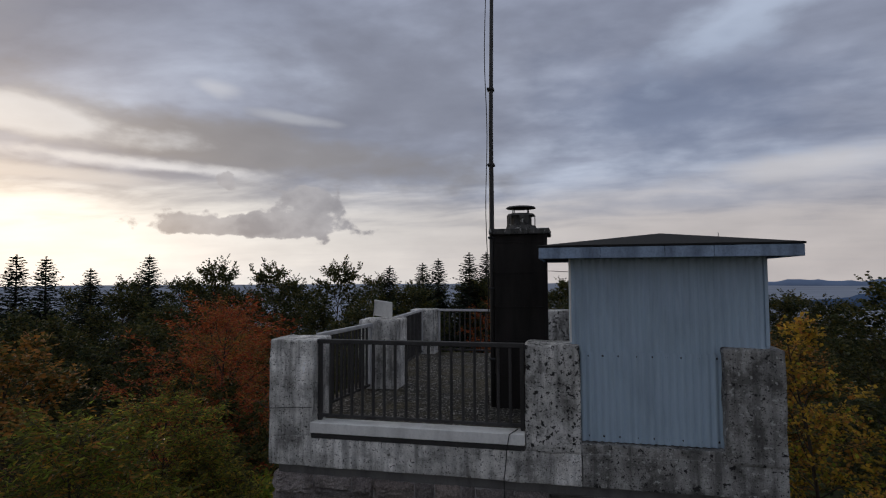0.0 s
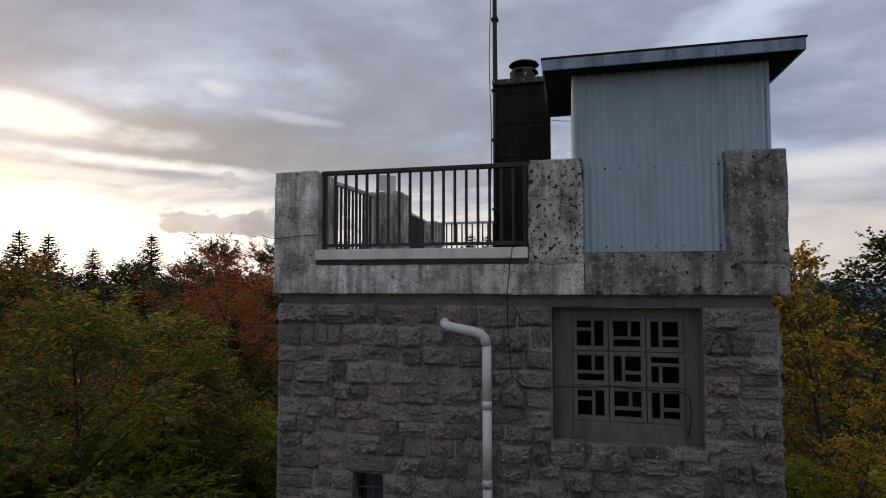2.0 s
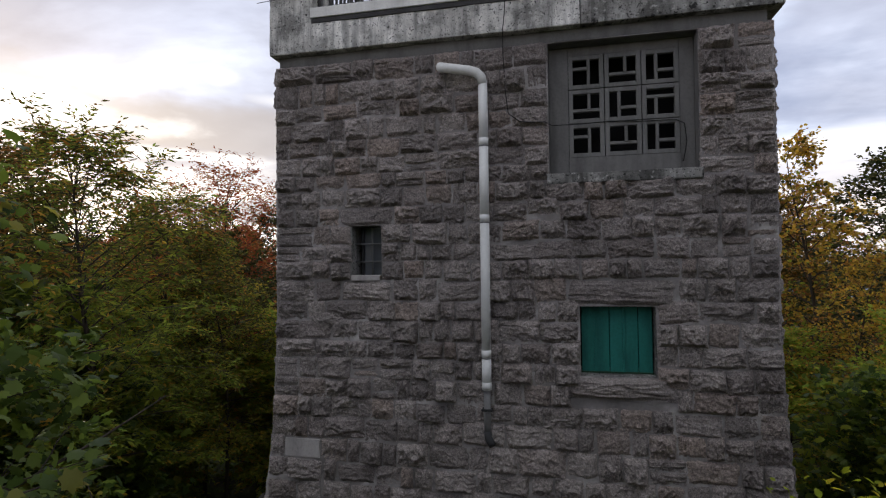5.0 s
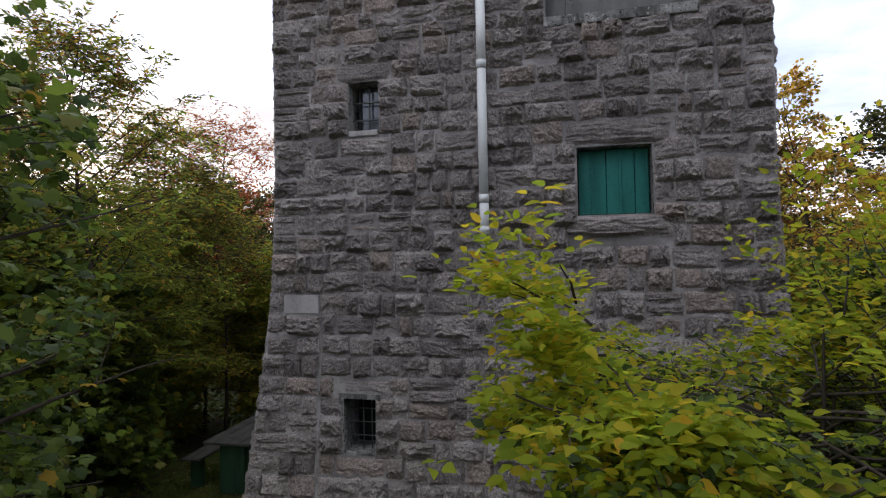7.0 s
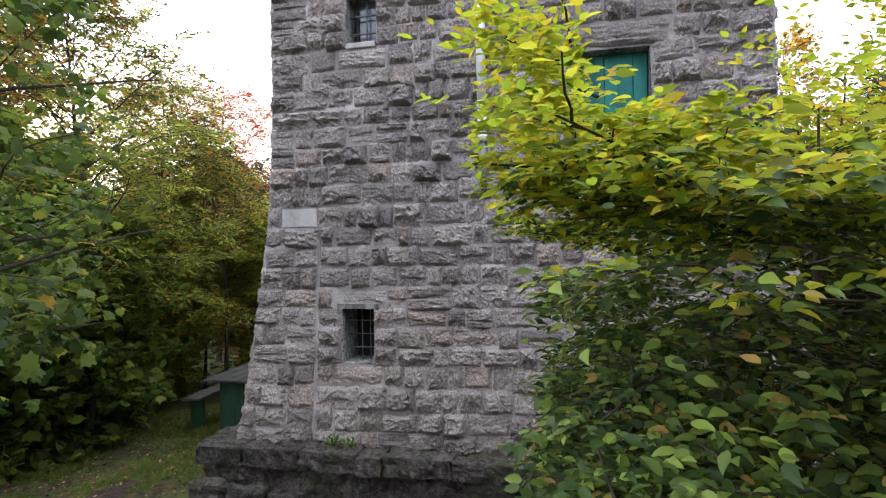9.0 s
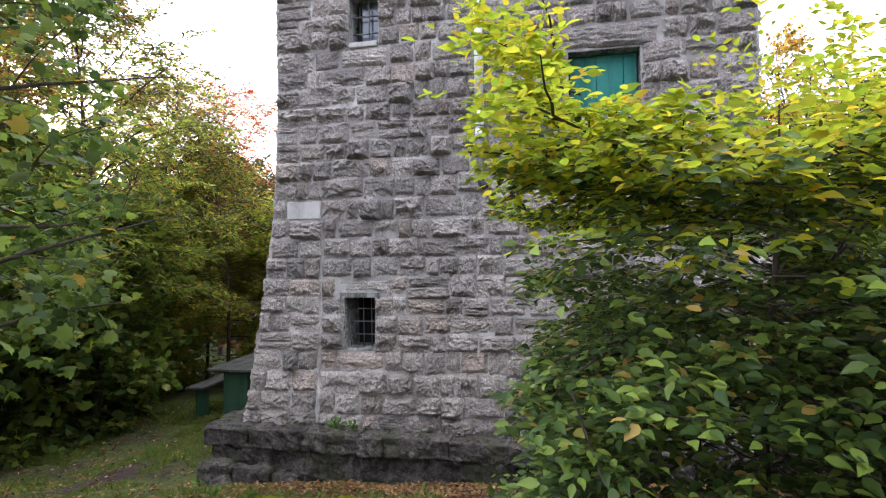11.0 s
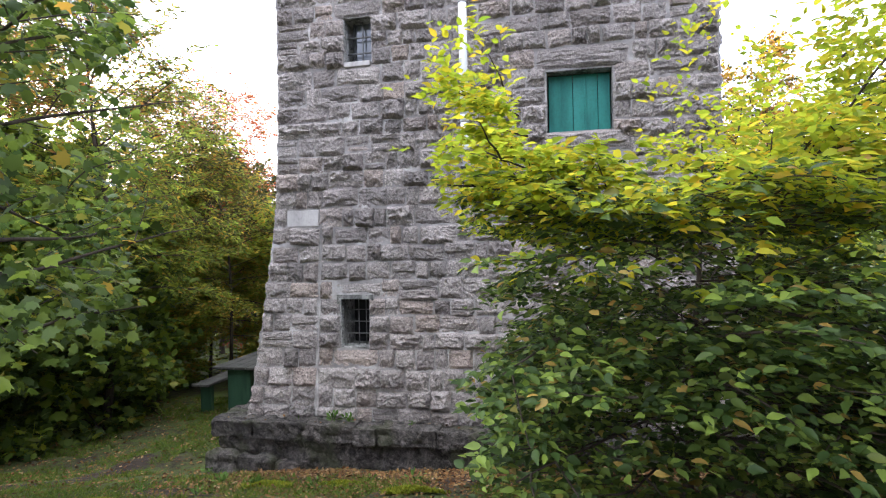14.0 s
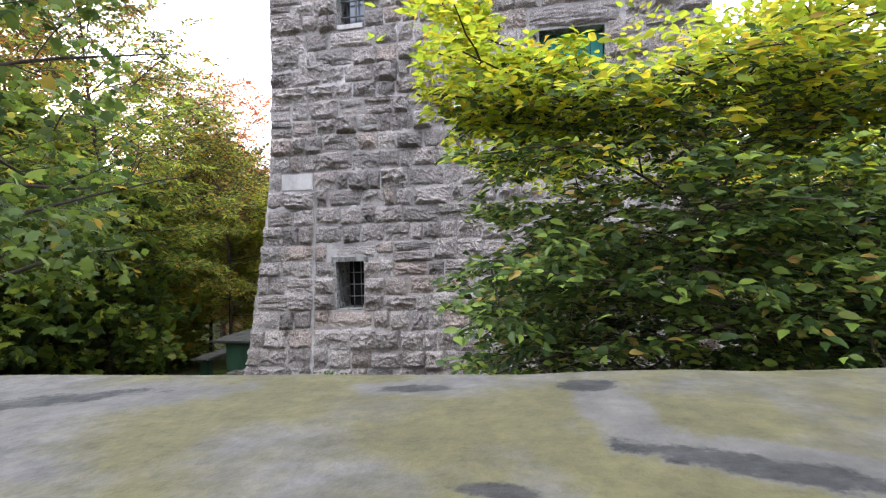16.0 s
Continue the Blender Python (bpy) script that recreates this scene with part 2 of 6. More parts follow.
# ---- materials ----
class Mat:
    """A node material with a few short hands."""

    def __init__(self, name, rough=0.8, metal=0.0, spec=0.4):
        self.m = bpy.data.materials.new(name)
        self.t, self.N, self.L = nodes_of(self.m)
        self.out = self.N.new("ShaderNodeOutputMaterial")
        self.b = self.N.new("ShaderNodeBsdfPrincipled")
        self.b.inputs["Roughness"].default_value = rough
        self.b.inputs["Metallic"].default_value = metal
        self.b.inputs["Specular IOR Level"].default_value = spec
        self.L.new(self.b.outputs[0], self.out.inputs[0])
        self.co = self.N.new("ShaderNodeTexCoord")
        self.geo = self.N.new("ShaderNodeNewGeometry")

    def pos(self, scale=(1, 1, 1), world=True, off=(0, 0, 0)):
        mp = self.N.new("ShaderNodeMapping")
        mp.inputs["Scale"].default_value = scale
        mp.inputs["Location"].default_value = off
        self.L.new(self.geo.outputs["Position"] if world else self.co.outputs["Object"], mp.inputs[0])
        return mp.outputs[0]

    def noise(self, scale, detail=4, rough=0.55, vec=None, dist=0.0):
        n = self.N.new("ShaderNodeTexNoise")
        n.inputs["Scale"].default_value, n.inputs["Detail"].default_value = scale, detail
        n.inputs["Roughness"].default_value, n.inputs["Distortion"].default_value = rough, dist
        self.L.new(vec or self.pos(), n.inputs["Vector"])
        return n.outputs["Fac"]

    def voro(self, scale, vec=None, feature="F1"):
        n = self.N.new("ShaderNodeTexVoronoi")
        n.feature = feature
        n.inputs["Scale"].default_value = scale
        self.L.new(vec or self.pos(), n.inputs["Vector"])
        return n.outputs["Distance"]

    def ramp(self, fac, *stops):
        n = self.N.new("ShaderNodeValToRGB")
        e = n.color_ramp.elements
        while len(e) < len(stops):
            e.new(0.5)
        for k, (p, c) in enumerate(stops):
            if isinstance(c, (int, float)):
                c = (c, c, c)
            e[k].position, e[k].color = p, (*c, 1)
        self.L.new(fac, n.inputs[0])
        return n.outputs[0]

    def mix(self, fac, a, b, blend="MIX"):
        n = self.N.new("ShaderNodeMix")
        n.data_type, n.blend_type = "RGBA", blend
        for k, v in ((0, fac), (6, a), (7, b)):
            if isinstance(v, tuple):
                n.inputs[k].default_value = (*v, 1)
            elif isinstance(v, (int, float)):
                n.inputs[k].default_value = v
            else:
                self.L.new(v, n.inputs[k])
        return n.outputs[2]

    def math(self, op, a, b=0.0):
        n = self.N.new("ShaderNodeMath")
        n.operation = op
        for k, v in enumerate((a, b)):
            if isinstance(v, (int, float)):
                n.inputs[k].default_value = v
            else:
                self.L.new(v, n.inputs[k])
        return n.outputs[0]

    def random(self, island=False):
        if island:
            return self.geo.outputs["Random Per Island"]
        return self.N.new("ShaderNodeObjectInfo").outputs["Random"]

    def color(self, c):
        if isinstance(c, tuple):
            self.b.inputs["Base Color"].default_value = (*c, 1)
        else:
            self.L.new(c, self.b.inputs["Base Color"])
        return self

    def rough(self, r):
        self.L.new(r, self.b.inputs["Roughness"])
        return self

    def bump(self, h, strength=0.4, dist=0.01):
        n = self.N.new("ShaderNodeBump")
        n.inputs["Strength"].default_value, n.inputs["Distance"].default_value = strength, dist
        self.L.new(h, n.inputs["Height"])
        self.L.new(n.outputs[0], self.b.inputs["Normal"])
        return self

    def thin(self, amount=0.35):
        """Lets light through, as leaves do."""
        tr = self.N.new("ShaderNodeBsdfTranslucent")
        src = self.b.inputs["Base Color"].links
        if src:
            self.L.new(src[0].from_socket, tr.inputs[0])
        mx = self.N.new("ShaderNodeMixShader")
        mx.inputs[0].default_value = amount
        self.L.new(self.b.outputs[0], mx.inputs[1])
        self.L.new(tr.outputs[0], mx.inputs[2])
        self.L.new(mx.outputs[0], self.out.inputs[0])
        return self


def stone_material(name, island, darken=1.0):
    k = Mat(name, 0.9, 0, 0.25)
    r = k.random(island)
    base = k.ramp(r, (0.0, (0.20, 0.18, 0.172)), (0.22, (0.315, 0.284, 0.27)), (0.48, (0.365, 0.33, 0.312)), (0.70, (0.30, 0.27, 0.258)), (0.84, (0.35, 0.292, 0.26)), (0.92, (0.21, 0.188, 0.18)), (1.0, (0.31, 0.275, 0.262)))
    base = k.mix(1.0, base, (0.97, 0.945, 0.93), "MULTIPLY")
    grain = k.noise(75, 5, 0.8)
    blot = k.noise(5.5, 5, 0.6)
    c = k.mix(0.7, base, k.ramp(grain, (0.34, 0.2), (0.5, 1.0), (0.66, 1.75)), "MULTIPLY")
    c = k.mix(0.6, c, k.ramp(k.noise(30, 7, 0.78, dist=0.3), (0.38, 0.5), (0.5, 1.0), (0.62, 1.45)), "MULTIPLY")
    c = k.mix(0.7, c, k.ramp(blot, (0.3, 0.6), (0.5, 1.0), (0.7, 1.2)), "MULTIPLY")
    fleck = k.ramp(k.voro(130), (0.10, 1.0), (0.2, 0.0))
    c = k.mix(k.math("MULTIPLY", fleck, 0.14), c, (0.42, 0.41, 0.4))
    # darker variant: base scaled down, with mottling, pale and mossy patches
    if darken < 1.0:
        c = k.mix(1.0, c, (darken, darken * 0.98, darken * 0.95), "MULTIPLY")
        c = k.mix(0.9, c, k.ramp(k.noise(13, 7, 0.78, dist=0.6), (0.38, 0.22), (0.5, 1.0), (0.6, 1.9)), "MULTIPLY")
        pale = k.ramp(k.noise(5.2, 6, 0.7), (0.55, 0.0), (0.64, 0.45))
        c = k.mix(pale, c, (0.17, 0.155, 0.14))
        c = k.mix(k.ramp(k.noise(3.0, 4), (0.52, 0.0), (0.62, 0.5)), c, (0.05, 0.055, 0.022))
    k.color(c)
    h = k.math("ADD", k.math("MULTIPLY", k.noise(24, 6, 0.75), 0.8), k.math("MULTIPLY", grain, 0.5))
    k.bump(h, 0.9, 0.04)
    return k.m


def concrete_material(name, tone=1.0, grime=0.8, pitted=0.36):
    k = Mat(name, 0.92, 0, 0.2)
    blot = k.noise(2.2, 6, 0.62)
    c = k.ramp(blot, (0.32, (0.14 * tone, 0.137 * tone, 0.13 * tone)), (0.5, (0.31 * tone, 0.302 * tone, 0.285 * tone)), (0.68, (0.47 * tone, 0.46 * tone, 0.44 * tone)))
    streak = k.noise(6, 4, 0.6, k.pos((1.6, 1.6, 0.14)))
    c = k.mix(0.75, c, k.ramp(streak, (0.36, 0.3), (0.5, 0.9), (0.66, 1.3)), "MULTIPLY")
    algae = k.ramp(k.noise(3.4, 9, 0.72, k.pos(off=(7, 1, 4))), (0.50, 0.0), (0.60, grime))
    c = k.mix(algae, c, (0.06, 0.058, 0.052))
    pits = k.ramp(k.noise(19, 3, 0.6), (pitted, 1.0), (pitted + 0.02, 0.0))
    c = k.mix(pits, c, (0.035, 0.034, 0.033))
    pits2 = k.ramp(k.noise(55, 3, 0.6), (0.36, 1.0), (0.40, 0.0))
    c = k.mix(pits2, c, (0.05, 0.05, 0.047))
    lichen = k.ramp(k.noise(18, 4, 0.6, k.pos(off=(3, 8, 1))), (0.60, 0.0), (0.66, 0.75))
    c = k.mix(lichen, c, (0.52, 0.51, 0.48))
    k.color(c)
    k.bump(k.math("ADD", k.noise(60, 5, 0.7), k.math("MULTIPLY", k.noise(14, 4), 0.8)), 0.8, 0.018)
    return k.m


def paint_material(name, col, rough=0.5, dirt=0.35, metal=0.0, scale=1.0):
    k = Mat(name, rough, metal, 0.4)
    s = k.noise(5 * scale, 5, 0.6, k.pos((1, 1, 0.2)))
    g = k.noise(38 * scale, 4, 0.7)
    c = k.mix(dirt, col, k.ramp(s, (0.32, 0.35), (0.55, 1.0), (0.75, 1.1)), "MULTIPLY")
    c = k.mix(dirt * 0.6, c, k.ramp(g, (0.3, 0.5), (0.55, 1.05)), "MULTIPLY")
    k.color(c)
    k.rough(k.ramp(s, (0.3, min(1, rough + 0.25)), (0.7, rough)))
    k.bump(g, 0.25, 0.004)
    return k.m


def leaf_material(name, cols, rough=0.45, thin=0.35, spec=0.12):
    k = Mat(name, rough + 0.08, 0, spec)
    r = k.random(True)
    n = len(cols)
    c = k.ramp(r, *[(0.92 * i / max(1, n - 2) if i < n - 1 else 1.0, col) for i, col in enumerate(cols)])
    big = k.noise(1.3, 3)
    c = k.mix(1.0, c, (1.12, 1.0, 1.32), "MULTIPLY")
    c = k.mix(0.6, c, k.ramp(big, (0.3, 0.65), (0.7, 1.25)), "MULTIPLY")
    k.color(c)
    k.thin(thin)
    return k.m


M_stone = stone_material("granite_block", False)
M_stone_j = stone_material("granite_wall", True)
M_ledge = stone_material("darkened_granite", False, 0.23)
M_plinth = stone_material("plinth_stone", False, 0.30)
M_dressed = paint_material("dressed_granite", (0.40, 0.375, 0.36), 0.9, 0.5)
M_conc = concrete_material("weathered_concrete", 2.05, 0.5, 0.30)
M_pitted = concrete_material("pitted_concrete", 1.6, 0.6, 0.405)
M_conc_d = concrete_material("dark_concrete", 0.92, 0.7, 0.36)
M_soot = concrete_material("sooty_concrete", 0.3, 0.8, 0.36)


def mortar_material():
    k = Mat("mortar", 0.95, 0, 0.2)
    n = k.noise(1.9, 6, 0.68)
    c = k.ramp(n, (0.36, (0.19, 0.174, 0.167)), (0.50, (0.28, 0.257, 0.248)), (0.64, (0.48, 0.45, 0.433)))
    k.color(c).bump(k.math("ADD", k.noise(16, 5, 0.7), k.math("MULTIPLY", k.noise(70, 4, 0.7), 0.5)), 0.8, 0.02)
    return k.m


M_mortar = mortar_material()


def sheet_material():
    k = Mat("pale_blue_sheet", 0.45, 0, 0.35)
    fine = k.noise(30, 3, 0.6, k.pos((1.5, 1.5, 0.04)))
    wide = k.noise(4, 5, 0.6, k.pos((1, 1, 0.25)))
    c = k.mix(0.12, (0.37, 0.47, 0.56), k.ramp(fine, (0.34, 0.45), (0.5, 0.95), (0.66, 1.2)), "MULTIPLY")
    c = k.mix(0.3, c, k.ramp(wide, (0.34, 0.55), (0.55, 1.05)), "MULTIPLY")
    k.color(c).bump(k.noise(40, 3), 0.15, 0.003)
    return k.m


M_sheet = sheet_material()
M_fascia = paint_material("blue_grey_fascia", (0.26, 0.34, 0.46), 0.45, 1.0)
M_felt = paint_material("dark_roof_felt", (0.014, 0.0135, 0.013), 1.0, 0.5)
M_cladding = paint_material("dark_cladding", (0.014, 0.0115, 0.010), 0.85, 0.6)
M_rail = paint_material("dark_steel", (0.035, 0.033, 0.032), 0.5, 0.6)
M_alu = paint_material("grey_aluminium", (0.48, 0.48, 0.49), 0.38, 0.35, 0.3)
M_white = paint_material("white_flashing", (0.76, 0.75, 0.72), 0.5, 0.35)
M_pvc = paint_material("white_pvc", (0.68, 0.68, 0.66), 0.35, 0.25)
M_grey_pipe = paint_material("grey_pipe", (0.24, 0.235, 0.23), 0.5, 0.4)
M_green = paint_material("green_paint", (0.010, 0.165, 0.135), 0.5, 0.6)
M_green_d = paint_material("dark_green_paint", (0.014, 0.050, 0.022), 0.6, 0.6)
M_plaster = paint_material("grey_plaster", (0.165, 0.16, 0.153), 0.9, 0.5)
M_grille = paint_material("grey_grille", (0.17, 0.168, 0.16), 0.85, 0.5)
M_bar = paint_material("grey_iron_bar", (0.13, 0.13, 0.13), 0.6, 0.4)
M_iron = paint_material("black_iron", (0.03, 0.03, 0.032), 0.6, 0.4)
M_dark = paint_material("room_shade_black", (0.012, 0.012, 0.013), 0.9, 0.3)
M_rubber = paint_material("black_cable", (0.012, 0.012, 0.012), 0.6, 0.2)


def gravel_material():
    k = Mat("roof_gravel", 0.95, 0, 0.2)
    v = k.voro(55)
    n = k.noise(1.6, 5, 0.6)
    c = k.ramp(k.noise(30, 3, 0.75), (0.40, (0.014, 0.013, 0.012)), (0.56, (0.07, 0.063, 0.053)), (0.66, (0.50, 0.48, 0.44)))
    c = k.mix(k.ramp(n, (0.46, 0.0), (0.60, 0.6)), c, k.ramp(k.noise(24, 4, 0.7), (0.36, (0.02, 0.018, 0.009)), (0.64, (0.11, 0.09, 0.045))))
    k.color(c).bump(v, 0.8, 0.02)
    return k.m


def glass_material():
    k = Mat("sky_tinted_glass", 0.08, 0, 0.9)
    # blue-grey base paints in part of the sky's reflection
    k.color((0.11, 0.12, 0.135))
    k.bump(k.noise(9, 2), 0.15, 0.01)
    return k.m


M_gravel = gravel_material()
M_glass = glass_material()


def bark_material(name, col):
    k = Mat(name, 0.9, 0, 0.2)
    n = k.noise(22, 5, 0.65, k.pos((1, 1, 0.25)))
    k.color(k.mix(1.0, col, k.ramp(n, (0.3, 0.45), (0.6, 1.2)), "MULTIPLY")).bump(n, 0.6, 0.02)
    return k.m


M_bark = bark_material("dark_bark", (0.055, 0.043, 0.034))


def ground_material():
    k = Mat("forest_ground", 0.95, 0, 0.2)
    n1, n2, n3 = k.noise(0.9, 5, 0.6), k.noise(9, 5, 0.65), k.noise(60, 3, 0.7)
    soil = k.ramp(n2, (0.3, (0.016, 0.011, 0.009)), (0.55, (0.04, 0.028, 0.023)), (0.75, (0.08, 0.058, 0.048)))
    moss = k.ramp(n3, (0.3, (0.02, 0.034, 0.006)), (0.7, (0.085, 0.115, 0.02)))
    moss = k.mix(k.ramp(k.noise(2.6, 4, 0.6), (0.5, 0.0), (0.66, 0.7)), moss, k.ramp(n3, (0.3, (0.03, 0.023, 0.014)), (0.7, (0.09, 0.066, 0.034))))
    cover = k.ramp(k.math("ADD", k.math("MULTIPLY", n1, 0.55), k.math("MULTIPLY", n2, 0.45)), (0.40, 0.0), (0.54, 1.0))

    def bare(x, y, a, b, rz):
        mp = k.N.new("ShaderNodeMapping")
        mp.vector_type = "TEXTURE"
        mp.inputs["Location"].default_value = (x, y, 0)
        mp.inputs["Rotation"].default_value = (0, 0, radians(rz))
        mp.inputs["Scale"].default_value = (a, b, 1000)
        k.L.new(k.geo.outputs["Position"], mp.inputs[0])
        ln = k.N.new("ShaderNodeVectorMath")
        ln.operation = "LENGTH"
        k.L.new(mp.outputs[0], ln.inputs[0])
        return k.ramp(k.math("ADD", ln.outputs["Value"], k.math("MULTIPLY", k.math("SUBTRACT", n2, 0.5), 1.4)), (0.7, 0.0), (1.0, 1.0))
    for args in ((-4.95, -0.7, 1.05, 0.30, 98), (-5.4, -2.0, 0.9, 0.30, 60), (-3.0, -2.05, 0.85, 0.17, -16), (-1.0, -1.25, 2.6, 0.62, 4), (1.1, -3.4, 2.2, 1.2, 0)):
        cover = k.mix(1.0, cover, bare(*args), "MULTIPLY")
    k.color(k.mix(cover, soil, moss)).bump(k.math("ADD", n2, k.math("MULTIPLY", n3, 0.6)), 0.7, 0.03)
    return k.m


M_ground = ground_material()


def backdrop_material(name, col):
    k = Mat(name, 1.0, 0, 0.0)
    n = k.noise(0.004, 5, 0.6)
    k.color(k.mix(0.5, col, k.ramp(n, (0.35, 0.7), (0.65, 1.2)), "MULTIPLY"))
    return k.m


# air haze is painted into these base colours, palest on the plain
M_far = backdrop_material("haze_tinted_plain", (0.27, 0.30, 0.36))
M_hill = backdrop_material("haze_tinted_hills", (0.06, 0.095, 0.17))
M_hill_far = backdrop_material("haze_tinted_hills_far", (0.15, 0.20, 0.30))

# ---- ground: one sheet from the tower's foot to the horizon ----
def ground_z(x, y):
    """Height of the ground: it rises towards the viewer's side and to the right, and falls away round the hill."""
    base = 0.33 + 0.072 * (min(max(x, -9.0), 6.0) + 3.6)
    ys = (-30, -12, -8, -6.0, -4.3, -2.6, -0.6, 3.0, 10, 25, 60, 140, 400, 1500)
    gs = (1.2, 1.05, 0.98, 0.90, 0.75, 0.44, -0.10, -0.30, -0.75, -2.2, -5.0, -10, -24, -40)
    g = float(np.interp(y, ys, gs))
    side = max(0.0, abs(x) - 12.0)
    g -= 0.05 * min(side, 300.0)
    bumps = 0.05 * noise.noise(Vector((x * 0.7, y * 0.7, 0))) + 0.025 * noise.noise(Vector((x * 2.3, y * 2.3, 5)))
    return base + max(g, -48.0) + bumps


def build_ground():
    fine = list(np.arange(-14, 14.01, 0.25))
    xs = [-4500, -2500, -1200, -600, -300, -150, -80, -50, -35, -26, -20, -17] + fine + [17, 20, 26, 35, 50, 80, 150, 300, 600, 1200, 2500, 4500]
    ys = [-400, -200, -100, -60, -40, -28, -20, -15, -12] + list(np.arange(-10, 12.01, 0.25)) + [14, 17, 20, 25, 32, 40, 50, 65, 80, 110, 150, 250, 400, 700, 1500, 2600, 4700]
    X, Y = np.meshgrid(xs, ys)
    V = [(x, y, ground_z(x, y)) for x, y in zip(X.ravel(), Y.ravel())]
    n = len(xs)
    T = []
    for j in range(len(ys) - 1):
        for i in range(n - 1):
            a = j * n + i
            T += [(a, a + 1, a + n + 1), (a, a + n + 1, a + n)]
    me = np_mesh("ground", V, T, True)
    ob = link("ground", me, [M_ground, M_far])
    cy = np.array([V[t[0]][1] for t in T])
    cx = np.array([V[t[0]][0] for t in T])
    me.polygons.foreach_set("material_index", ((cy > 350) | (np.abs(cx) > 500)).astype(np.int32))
    tagged(ob, "mossy forest ground with worn soil", "ground", kind="structure")


build_ground()


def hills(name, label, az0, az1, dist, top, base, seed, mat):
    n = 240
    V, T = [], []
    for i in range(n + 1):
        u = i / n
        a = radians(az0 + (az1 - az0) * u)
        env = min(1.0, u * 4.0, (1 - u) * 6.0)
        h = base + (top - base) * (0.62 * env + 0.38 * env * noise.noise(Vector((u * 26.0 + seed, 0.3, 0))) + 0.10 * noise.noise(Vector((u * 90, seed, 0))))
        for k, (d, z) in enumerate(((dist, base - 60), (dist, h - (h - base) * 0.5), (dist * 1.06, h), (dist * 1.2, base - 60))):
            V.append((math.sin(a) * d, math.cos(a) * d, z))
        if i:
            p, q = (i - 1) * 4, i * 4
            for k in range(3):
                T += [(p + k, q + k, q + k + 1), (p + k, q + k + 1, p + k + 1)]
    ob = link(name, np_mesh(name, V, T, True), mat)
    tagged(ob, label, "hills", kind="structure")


hills("backdrop_hills", "distant wooded hills, haze painted as pale blue", 2, 80, 3600, 40, -80, 2.6, M_hill_far)
hills("backdrop_hills_near", "wooded ridge far off, haze painted as darker blue", 4, 84, 1150, -4, -60, 4.1, M_hill)

# ---- the tower ----
XL, XR, YB = -3.02, 2.20, 6.15          # faces of the shaft
OPEN = {                                 # x0, x1, z0, z1
    "grille": (0.08, 1.53, 6.20, 7.57),
    "upper": (-2.11, -1.75, 5.13, 5.73),
    "green": (0.36, 1.09, 4.15, 4.85),
    "lower": (-2.15, -1.78, 1.67, 2.26),
}
WALL_TOP, WALL_FOOT = 7.58, 0.80


def batter(z):
    """How far the foot of the wall leans out."""
    return float(np.interp(z, (0.0, 0.85, 2.4, 3.0, 3.6, 4.6, 7.6), (0.37, 0.31, 0.13, 0.07, 0.03, 0.0, 0.0)))


tower = thing("stone_tower", "square granite tower with a concrete parapet terrace", "tower", kind="structure")


def build_core():
    """Mortar faces just behind the stones, with the openings left free."""
    zs = sorted({WALL_FOOT, WALL_TOP, *[v for o in OPEN.values() for v in o[2:]], 1.2, 2.6, 3.2, 3.6, 4.6})
    xs = [XL, *sorted(v for o in OPEN.values() for v in o[:2]), XR]
    bm = bmesh.new()
    back = 0.35

    def at(x, y, z):
        b = batter(z)
        shift = -b if x == XL else b if x == XR else 0.0
        return bm.verts.new((x + shift, y - b, z))
    for z0, z1 in zip(zs, zs[1:]):
        for x0, x1 in zip(xs, xs[1:]):
            cx, cz = (x0 + x1) / 2, (z0 + z1) / 2
            if any(o[0] <= cx <= o[1] and o[2] <= cz <= o[3] for o in OPEN.values()):
                continue
            bm.faces.new((at(x0, 0, z0), at(x1, 0, z0), at(x1, 0, z1), at(x0, 0, z1)))
    # side and rear faces
    for z0, z1 in zip(zs, zs[1:]):
        b0, b1 = batter(z0), batter(z1)
        for s, x in ((-1, XL), (1, XR)):
            q = [(x + s * b0, -b0, z0), (x + s * b1, -b1, z1), (x + s * b1, YB + b1, z1), (x + s * b0, YB + b0, z0)]
            bm.faces.new([bm.verts.new(p) for p in (q if s < 0 else q[::-1])])
        q = [(XL - b0, YB + b0, z0), (XR + b0, YB + b0, z0), (XR + b1, YB + b1, z1), (XL - b1, YB + b1, z1)]
        bm.faces.new([bm.verts.new(p) for p in q[::-1]])
    bmesh.ops.remove_doubles(bm, verts=bm.verts, dist=1e-4)
    return part("wall", bm, M_mortar, tower, "grey mortar bed behind rough granite blocks")


tower_wall = build_core()


